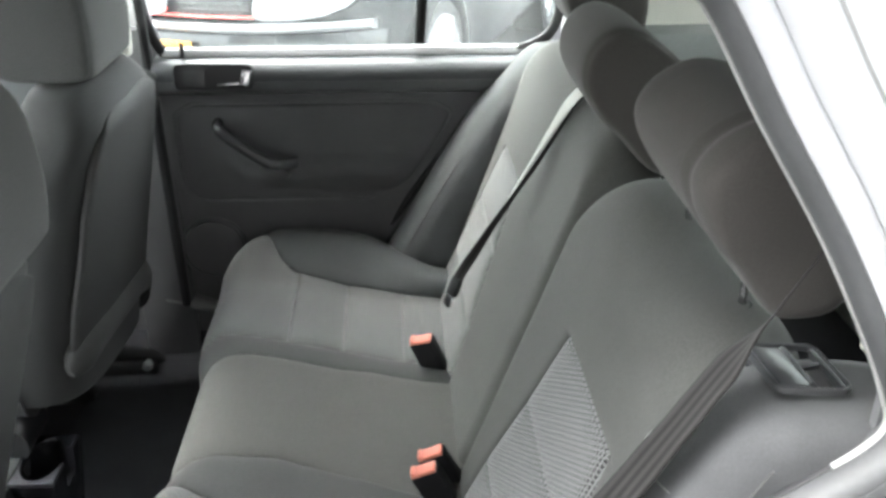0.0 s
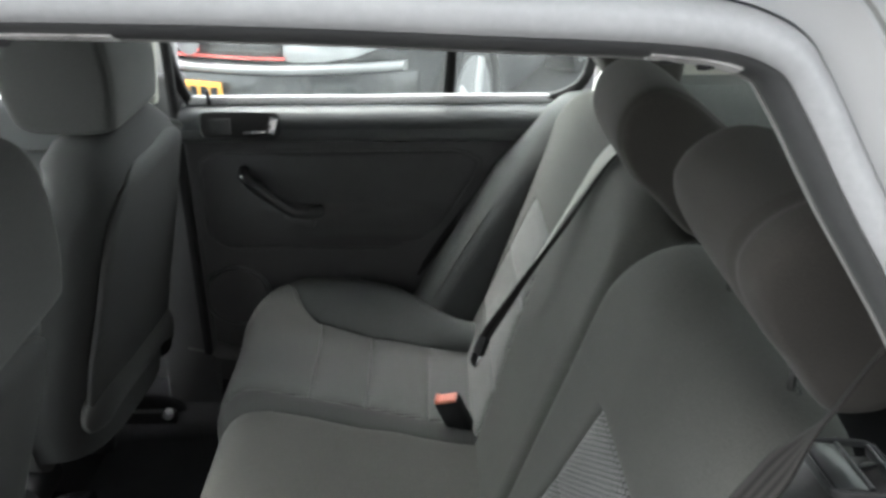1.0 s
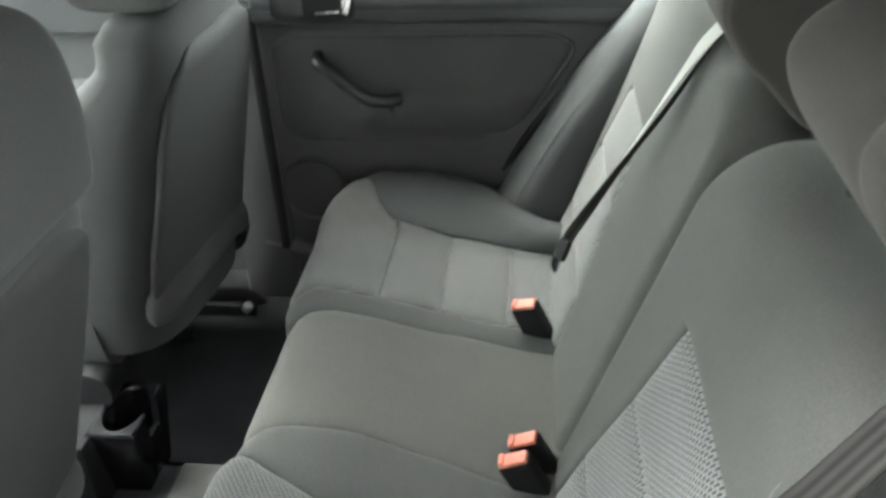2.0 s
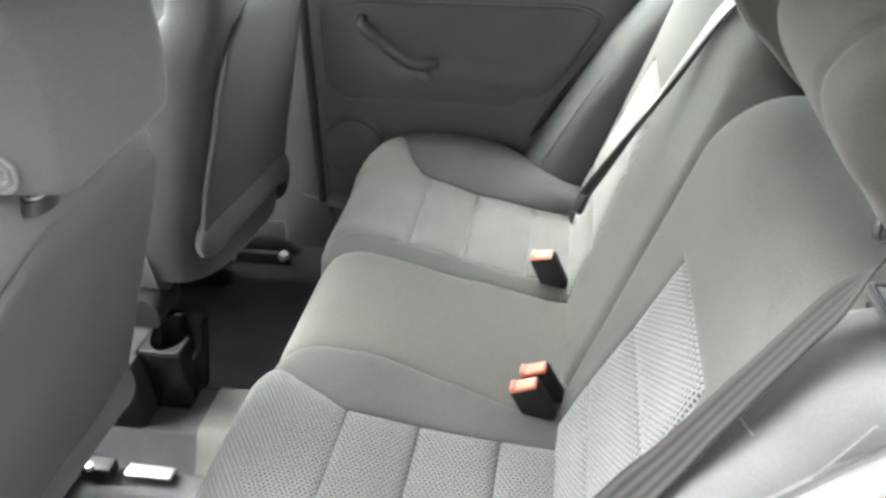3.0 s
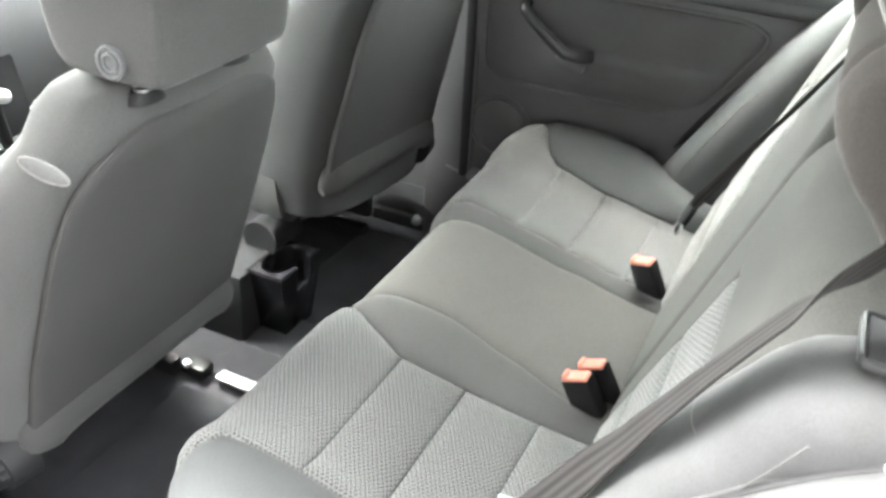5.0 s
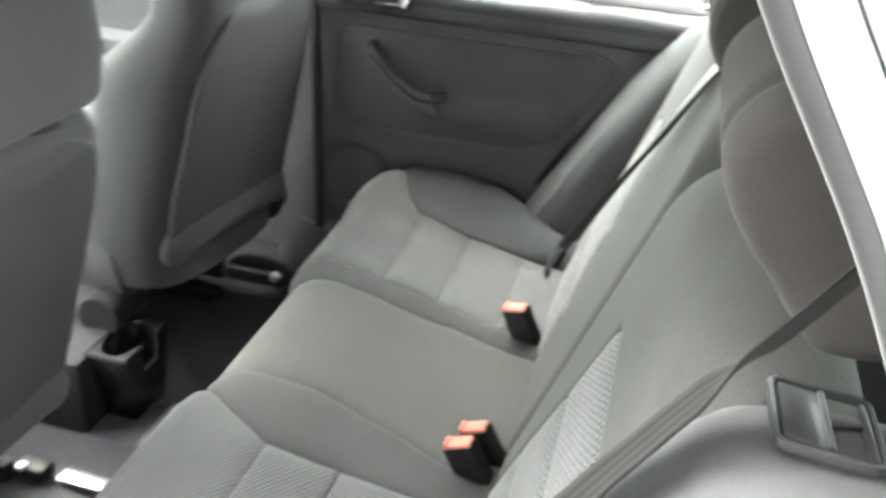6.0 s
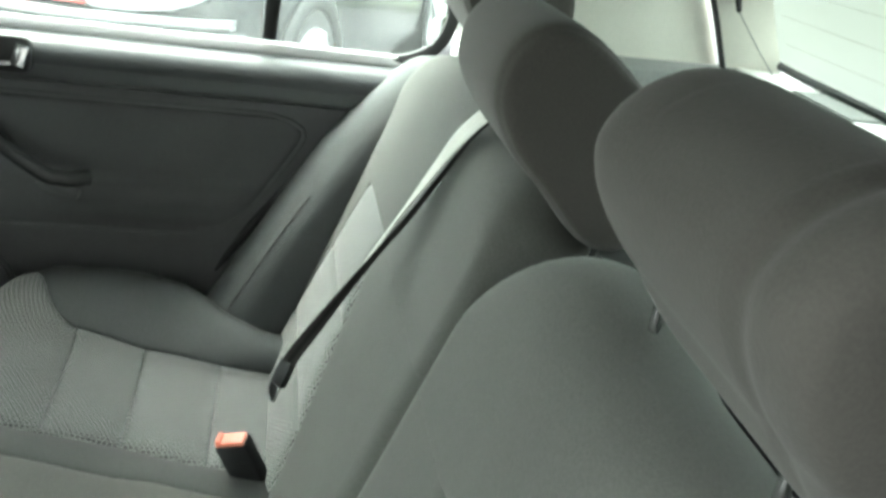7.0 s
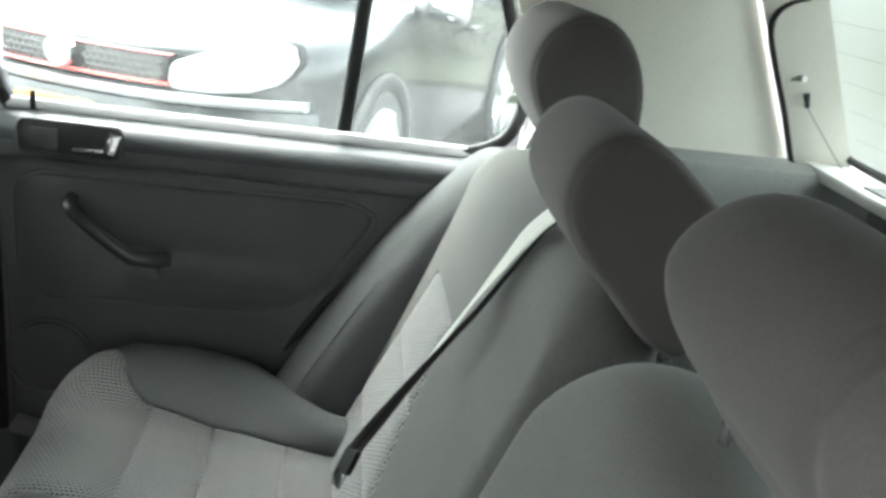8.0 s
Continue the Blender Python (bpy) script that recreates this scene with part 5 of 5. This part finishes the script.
def ring_off(out, y_out):
    pts = []
    n = len(LOOP)
    for i, (x, z) in enumerate(LOOP):
        ax, az = LOOP[(i - 2) % n]
        bx, bz = LOOP[(i + 2) % n]
        d = math.hypot(bx - ax, bz - az)
        nx, nz = -(bz - az) / d, (bx - ax) / d
        pts.append(Vector((x + nx * out, near_y(z) + y_out, z + nz * out)))
    return pts


seal = thing("door_seal", "dusty pale grey rubber seal round the open rear door aperture", "seal", (0, -0.66, 0.34), kind="structure")
sinv = Matrix.Translation((0, 0.66, -0.34))
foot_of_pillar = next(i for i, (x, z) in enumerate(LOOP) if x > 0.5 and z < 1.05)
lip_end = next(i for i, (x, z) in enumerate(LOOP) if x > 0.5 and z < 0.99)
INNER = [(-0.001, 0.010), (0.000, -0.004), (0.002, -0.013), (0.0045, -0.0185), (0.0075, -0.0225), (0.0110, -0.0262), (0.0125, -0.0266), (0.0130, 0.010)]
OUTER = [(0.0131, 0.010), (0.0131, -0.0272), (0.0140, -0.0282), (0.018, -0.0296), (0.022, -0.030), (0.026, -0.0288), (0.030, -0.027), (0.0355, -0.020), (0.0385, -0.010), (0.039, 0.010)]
# the seal is one piece; its lower run is coloured darker for shade
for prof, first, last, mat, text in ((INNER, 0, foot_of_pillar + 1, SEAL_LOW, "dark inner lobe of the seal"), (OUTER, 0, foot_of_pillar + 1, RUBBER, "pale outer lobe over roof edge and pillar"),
                                     (INNER, foot_of_pillar, len(LOOP) + 1, SEAL_LOW, "dark inner lobe of the seal"), (OUTER, foot_of_pillar, len(LOOP) + 1, SEAL_LOW, "outer lobe along the wheel arch, darkened for shade")):
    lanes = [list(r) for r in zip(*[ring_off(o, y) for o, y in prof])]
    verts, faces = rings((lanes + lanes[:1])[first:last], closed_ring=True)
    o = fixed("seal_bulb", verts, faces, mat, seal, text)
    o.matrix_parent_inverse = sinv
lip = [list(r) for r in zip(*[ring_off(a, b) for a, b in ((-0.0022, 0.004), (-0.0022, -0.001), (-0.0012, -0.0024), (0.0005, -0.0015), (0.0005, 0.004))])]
# the lower lip is black to carry the same painted shade
for run, mat, text in ((lip[:lip_end + 1], LIP, "thin pale inner lip"), (lip[lip_end:] + lip[:1], RUBBER_DARK, "thin inner lip, blackened for shade")):
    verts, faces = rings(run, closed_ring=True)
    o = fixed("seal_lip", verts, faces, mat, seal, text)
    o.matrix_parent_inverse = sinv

# worn tape still stuck along the foot of the seal, with dark scuffs
rng = random.Random(9)
for x0, x1, scuffs in ((-0.20, 0.052, 5), (0.345, 0.412, 2)):
    ids = [i for i, (x, z) in enumerate(LOOP) if x0 < x < x1 and z > 1.3]
    lanes = [ring_off(a, b) for a, b in ((-0.0014, -0.0050), (0.0004, -0.0138), (0.0044, -0.0210), (0.0062, -0.0195), (0.0030, -0.0125), (0.0010, -0.0050))]
    secs = [[lane[i] for lane in lanes] for i in ids]
    verts, faces = rings(secs)
    o = fixed("tape", verts, faces, TAPE, seal, "worn greyish clear tape")
    o.matrix_parent_inverse = sinv
    for q in range(scuffs):
        c = rng.randrange(1, len(ids) - 1)
        p = lanes[1][ids[c]]
        bm = bmesh.new()
        bmesh.ops.create_icosphere(bm, subdivisions=2, radius=1.0)
        for v in bm.verts:
            v.co *= rng.uniform(0.75, 1.2)
        bmesh.ops.transform(bm, matrix=Matrix.Translation(p) @ Matrix.Diagonal((rng.uniform(0.004, 0.009), 0.0018, rng.uniform(0.002, 0.004), 1)), verts=bm.verts)
        o = part("scuff", bm, RUBBER_DARK, seal, "dark scuffed spot")
        o.matrix_parent_inverse = sinv

body_side = thing("body_side", "silver white painted door aperture of the parked hatchback", "car body", (0, -0.7, 0.2), kind="structure")
binv = Matrix.Translation((0, 0.7, -0.2))
prof = [(0.037, 0.012), (0.0405, -0.006), (0.052, -0.010), (0.072, -0.014), (0.078, -0.030), (0.086, -0.036), (0.112, -0.040), (0.122, -0.052), (0.145, -0.060), (0.150, 0.012)]
secs = [list(r) for r in zip(*[ring_off(o, y) for o, y in prof])]
verts, faces = rings(secs, closed_ring=True, loop=True)
o = fixed("jamb", verts, faces, PAINT, body_side)
o.matrix_parent_inverse = binv
groove = [list(r) for r in zip(*[ring_off(a, b) for a, b in ((0.0735, -0.0155), (0.0735, -0.021), (0.0765, -0.024), (0.0775, -0.018))])]
verts, faces = rings(groove, closed_ring=True, loop=True)
o = fixed("joint_sealer", verts, faces, LIP, body_side, "thin grey joint line")
o.matrix_parent_inverse = binv
rows = [[(x, y, 1.475 - 0.06 * (abs(y) / 0.6) ** 3 - 0.06 * max(0, abs(x) - 0.5) ** 2) for y in np.linspace(-0.60, 0.60, 21)] for x in np.linspace(-0.85, 1.02, 16)]
sheet("roof", rows, (0, 0, 0.012), PAINT, "silver white painted roof skin", "roof")
rows = [[(-1.50 + 0.64 * f, y * (0.64 - 0.07 * f), 0.955 + 0.49 * f + 0.03 * math.sin(math.pi * f) - 0.03 * y * y) for y in np.linspace(-1, 1, 13)] for f in np.linspace(0, 1, 9)]
screen = sheet("windscreen", rows, (-0.004, 0, 0.004), GLASS, "green tinted curved windscreen", "window")
screen.visible_shadow = False
for s in (-1, 1):
    path = [(-1.50 + 0.66 * f, s * (0.665 - 0.075 * f), 0.93 + 0.49 * f + 0.03 * math.sin(math.pi * f)) for f in np.linspace(0, 1, 9)]
    verts, faces = rings(sweep(path, oval(0.055, 0.045, 14, 3.0), (0, 1, 0)))
    tagged(fixed("front_pillar", verts, faces, PAINT), "silver white painted windscreen pillar", "car body", "", "structure")
rows = [[(x, -0.735 + 0.06 * max(0, (z - 0.95)), z) for x in np.linspace(0.62, 1.20 - 0.55 * max(0.0, z - 1.0), 8)] for z in np.linspace(0.3, 1.42, 12)]
sheet("rear_wing", rows, (0, -0.01, 0), PAINT, "silver white painted rear wing", "car body")
rows = [[(x, 0.735 - 0.12 * max(0, (z - 1.0)), z) for x in np.linspace(0.58, 1.20 - 0.55 * max(0.0, z - 1.0), 8)] for z in np.linspace(0.3, 1.42, 12)]
sheet("rear_wing", rows, (0, 0.01, 0), PAINT, "silver white painted rear wing", "car body")
near_front = thing("car_door", "closed front door on the near side", "car door", (-0.95, -0.70, 0.3))
o = part("outer_skin", box((0.80, 0.05, 0.72), pose(-0.03, -0.01, 0.36), 0.01), PAINT, near_front, "painted outer skin")
o = part("door_panel", box((0.78, 0.03, 0.68), pose(-0.03, 0.035, 0.36), 0.01), PLASTIC, near_front, "dark inner panel")
tagged(part("pillar_trim", box((0.09, 0.05, 1.05), pose(-0.535, -0.655, 0.87, 5, 0, 0), 0.012), PLASTIC), "dark near centre pillar trim", "trim", "", "structure")

# ---- outside ----
rows = [[(x, y, 0.03) for x in (-60, -8, 0, 8, 60)] for y in (-60, -6, 0, 6, 60)]
sheet("ground", rows, (0, 0, -0.2), TARMAC, "grey asphalt car park", "ground")
rows = [[(x, y, 0.10) for x in np.linspace(-20, 20, 9)] for y in (6.9, 12, 30)]
sheet("grass_verge", rows, (0, 0, -0.12), GRASS, "green grass verge behind the parked car", "grass")


# added wall, out of view, that keeps sky light off the near side
rows = [[(x, -3.2, z) for x in np.linspace(-3.4, 2.6, 6)] for z in (0.02, 1.8, 3.6, 5.4)]
sheet("sky_block_wall", rows, (0, -0.2, 0), WALL, "added unseen grey wall that blocks sky light on the near side", "wall")


def hedge():
    ob = thing("hedge", "long green leafy hedge beyond the verge", "hedge", (0, 9.6, 0.1), kind="stuff")
    rng = random.Random(4)
    verts, faces = [], []
    for i in range(16000):
        x = rng.uniform(-9, 16)
        y, z = rng.gauss(0, 0.45), rng.uniform(0, 3.2) * (0.85 + 0.2 * math.sin(x * 1.7) + 0.1 * math.sin(x * 4.1))
        c = Vector((x, y, z))
        a = Vector((rng.uniform(-1, 1), rng.uniform(-1, 1), rng.uniform(-1, 1))).normalized() * 0.085
        b = a.cross(Vector((rng.uniform(-1, 1), rng.uniform(-1, 1), rng.uniform(-1, 1)))).normalized() * 0.035
        q = len(verts)
        verts += [c - a, c + b, c + a, c - b]
        faces.append((q, q + 1, q + 2, q + 3))
    link_mesh("leaves", verts, faces, LEAF, ob, smooth=False)
    bm = bmesh.new()
    for i in range(60):
        x = rng.uniform(-9, 12)
        bmesh.ops.create_cone(bm, cap_ends=True, segments=6, radius1=0.03, radius2=0.012, depth=1.2, matrix=Matrix.Translation((x, rng.gauss(0, 0.2), 0.6)))
    part("stems", bm, BARK, ob)


hedge()


def parked_car():
    """A dark hatchback, nose towards us, on its own axes: u to the rear, v across, z up."""
    car = thing("parked_car", "dark grey hatchback parked beside, with a red-striped honeycomb grille", "car", (-0.680, 2.38, 0.03))
    car.rotation_euler = (0, 0, radians(69.4))
    # own axes: +x to the rear of the car, +y towards its left-hand flank
    W = curve((0, 0.02), (0.01, 0.19), (0.03, 0.307), (0.06, 0.41), (0.1, 0.506), (0.15, 0.60), (0.2, 0.676), (0.25, 0.742), (0.32, 0.815), (0.45, 0.865), (0.6, 0.885), (2.0, 0.89), (3.8, 0.86), (4.15, 0.78))
    top = curve((0, 0.830), (0.1, 0.862), (0.25, 0.895), (0.6, 0.95), (0.85, 0.99), (1.0, 1.03), (1.35, 1.25), (1.65, 1.42), (2.4, 1.47), (3.5, 1.43), (4.0, 1.05), (4.15, 0.95))
    shoulder = curve((0, 0.76), (0.25, 0.80), (0.8, 0.91), (1.25, 0.98), (4.15, 1.0))
    secs = []
    for u in (0.0, 0.01, 0.03, 0.06, 0.1, 0.15, 0.2, 0.25, 0.32, 0.45, 0.6, 0.8, 0.9, 1.0, 1.15, 1.35, 1.5, 1.65, 1.9, 2.2, 2.6, 3.0, 3.5, 3.8, 4.0, 4.15):
        w, t, sh = W(u), top(u), shoulder(u)
        tw = w * (0.90 if u < 1.0 else 0.90 - 0.18 * step(1.0, 1.65, u))
        half = [(0.0, 0.20), (w * 0.5, 0.20), (w * 0.88, 0.205), (w * 0.97, 0.26), (w, 0.36), (w, 0.48), (w * 1.0, 0.60), (w * 0.99, (0.6 + sh) / 2), (w * 0.98, sh), (w * 0.955, sh + (t - sh) * 0.4),
                (tw, t - 0.16 * (t - sh)), (tw * 0.88, t - 0.05 * (t - sh)), (tw * 0.6, t - 0.006), (tw * 0.3, t), (0, t + 0.004)]
        lean_in = [(0.07 * (z - 0.55) if z > 0.55 else 0.0) * max(0.0, 1 - u / 0.6) for y, z in half]
        ring = [Vector((u + s, y, z)) for (y, z), s in zip(half, lean_in)]
        secs.append(ring + [Vector((p.x, -p.y, p.z)) for p in ring[-2:0:-1]])
    verts, faces = rings(secs)
    shell = fixed("body", verts, faces, PAINT_DARK, car)
    shell.data.shade_smooth()
    sub = shell.modifiers.new("round", "SUBSURF")
    sub.levels = sub.render_levels = 2

    def nose(v):
        """How far back the nose lies at a distance from the middle line."""
        return 0.012 + 0.30 * (abs(v) / 0.80) ** 2.4

    def strip(name, v0, v1, z0, z1, proud, mat, label="", rise=0.0, parent=car, n=16, outline=None, depth=0.05):
        rows = []
        for i in range(n + 1):
            f = i / n
            v = v0 + (v1 - v0) * f
            a, b = z0 + rise * f, z1 + rise * f
            if outline:
                a, b = outline[0](abs(v)), outline[1](abs(v))
            u = nose(v) - proud
            s = 0.10
            rows.append([Vector((u + s * (z - 0.6) * 0.6 - c, v, z)) for z, c in ((a, 0), (a + (b - a) * 0.15, 0.008), ((a + b) / 2, 0.012), (b - (b - a) * 0.15, 0.008), (b, 0))])
        k = 5
        v1s = [p for r in rows for p in r]
        v2s = [p + Vector((depth, 0, 0)) for p in v1s]
        m = len(v1s)
        faces = []
        for i in range(n):
            for j in range(k - 1):
                q = (i * k + j, i * k + j + 1, (i + 1) * k + j + 1, (i + 1) * k + j)
                faces += [q, tuple(x + m for x in q[::-1])]
        edge = [i for i in range(k)] + [i * k + k - 1 for i in range(1, n + 1)] + [n * k + j for j in range(k - 2, -1, -1)] + [i * k for i in range(n - 1, 0, -1)]
        for x, y in zip(edge, edge[1:] + edge[:1]):
            faces.append((x, y, y + m, x + m))
        return fixed(name, v1s + v2s, faces, mat, parent, label)

    low = ((0.34, 0.730), (0.36, 0.712), (0.40, 0.706), (0.49, 0.708), (0.61, 0.722), (0.685, 0.752), (0.72, 0.79), (0.738, 0.83))
    high = ((0.34, 0.745), (0.37, 0.80), (0.485, 0.848), (0.64, 0.89), (0.70, 0.900), (0.725, 0.885), (0.738, 0.845))
    LAMP = curve(*low), curve(*high)
    GAP = curve(*[(v + 0.004 * (v > 0.6), z - 0.004) for v, z in low]), curve(*[(v + 0.004 * (v > 0.6), z + 0.004) for v, z in high])
    strip("grille", -0.36, 0.36, 0.725, 0.820, 0.055, GLOSS_BLACK, "black honeycomb grille")
    strip("grille_strip", -0.37, 0.37, 0.718, 0.729, 0.066, GRILLE_RED, "red lower grille strip", depth=0.010)
    strip("grille_strip", -0.37, 0.37, 0.8195, 0.8220, 0.057, GRILLE_RED, "red upper grille strip", depth=0.006)
    bm = bmesh.new()
    for r in range(4):
        for c in range(-13, 14):
            v = c * 0.027 + (0.0135 if r % 2 else 0)
            if abs(v) > 0.345 or abs(v) < 0.075:
                continue
            z = 0.738 + r * 0.0225
            u = nose(v) - 0.075 + 0.06 * (z - 0.6)
            ring = []
            for rr, du in ((0.0128, 0.0), (0.0100, 0.001)):
                ring.append([bm.verts.new((u + du, v + rr * 1.1 * math.cos(a), z + rr * 0.85 * math.sin(a))) for a in [math.pi * (i / 3) for i in range(6)]])
            for i in range(6):
                bm.faces.new((ring[0][i], ring[0][(i + 1) % 6], ring[1][(i + 1) % 6], ring[1][i]))
    part("honeycomb", bm, HONEYCOMB, car, "dark honeycomb mesh", smooth=False)
    badge = part("badge", rod((-0.060, 0, 0.788), (-0.092, 0, 0.786), 0.054, 32), CHROME, car, "plain round chrome badge")
    for s in (-1, 1):
        lamp = strip("headlamp", s * 0.34, s * 0.738, 0, 0, 0.045, LAMP_BOWL, "large clear headlamp with bright reflector", n=28, outline=LAMP)
        strip("lens", s * 0.338, s * 0.740, 0, 0, 0.058, LENS, "clear lamp lens", parent=lamp, n=28, outline=LAMP)
        strip("lamp_surround", s * 0.335, s * 0.743, 0, 0, 0.040, GLOSS_BLACK, "dark gap round the lamp", n=28, outline=GAP)
    strip("bumper", -0.82, 0.82, 0.50, 0.66, 0.085, PAINT_DARK, "dark painted bumper ridge", n=40)
    # ledge of the dark bumper, its sky reflection painted as a paler grey
    strip("bumper_lip", -0.78, 0.78, 0.668, 0.700, 0.092, BUMPER, "bumper ledge, paled for its sky reflection", n=40)
    strip("lower_intake", -0.55, 0.55, 0.30, 0.48, 0.050, GLOSS_BLACK, "black lower intake")
    plate = part("number_plate", box((0.012, 0.30, 0.095), pose(-0.112, 0.0, 0.592), 0.004), ORANGE, car, "amber number plate with plain dark bars")
    for i in range(6):
        part("plate_bar", box((0.003, 0.030, 0.058), pose(-0.1195, -0.118 + 0.046 * i, 0.592), 0), GLOSS_BLACK, plate)
    for u in (0.76, 3.33):
        for s in (-1, 1):
            wheel = part("wheel", rod((u, s * 0.66, 0.345), (u, s * 0.880, 0.345), 0.345, 44), RUBBER_DARK, car, "black tyre")
            part("rim", rod((u, s * 0.80, 0.345), (u, s * 0.890, 0.345), 0.285, 36, 0.275), BUMPER, wheel)
            for i in range(5):
                a = 2 * math.pi * i / 5 + 0.3
                m = Matrix.Translation((u, s * 0.897, 0.345)) @ pose(0, 0, 0, 0, math.degrees(a), 0)
                part("spoke", box((0.09, 0.02, 0.27), m @ pose(0, 0, 0.135), 0.008), ALLOY, wheel, "grey alloy spoke")
            pts = [(u + 0.385 * math.cos(a), s * 0.884, 0.345 + 0.385 * math.sin(a)) for a in np.linspace(-0.1, math.pi + 0.1, 28)]
            verts, faces = rings(sweep(pts, oval(0.075, 0.034, 12), (0, 1, 0)))
            fixed("wheel_arch", verts, faces, RUBBER_DARK, car, "dark wheel arch")
    for s in (-1, 1):
        part("door_handle", box((0.20, 0.03, 0.03), pose(2.2, s * 0.895, 0.86), 0.01), PAINT_DARK, car)
        bm = box((0.10, 0.20, 0.13), pose(1.25, s * 0.98, 1.02), 0.04, 3)
        part("door_mirror", bm, CHROME, car, "bright door mirror")
    # windscreen glass
    rows = [[Vector((u, y * k, z)) for y in np.linspace(-1, 1, 9)] for u, z, k in ((0.97, 1.035, 0.66), (1.30, 1.24, 0.60), (1.61, 1.415, 0.54))]
    v1s = [p for r in rows for p in r]
    faces = []
    for i in range(2):
        for j in range(8):
            faces.append((i * 9 + j, i * 9 + j + 1, (i + 1) * 9 + j + 1, (i + 1) * 9 + j))
    m = len(v1s)
    v2s = [p + Vector((-0.012, 0, 0.03)) for p in v1s]
    faces2 = [tuple(a + m for a in f[::-1]) for f in faces]
    edge = list(range(9)) + [17, 26] + list(range(25, 17, -1)) + [9]
    sidesf = [(a, b, b + m, a + m) for a, b in zip(edge, edge[1:] + edge[:1])]
    fixed("windscreen", v1s + v2s, faces + faces2 + sidesf, GLOSS_BLACK, car, "dark windscreen")
    return car


parked_car()
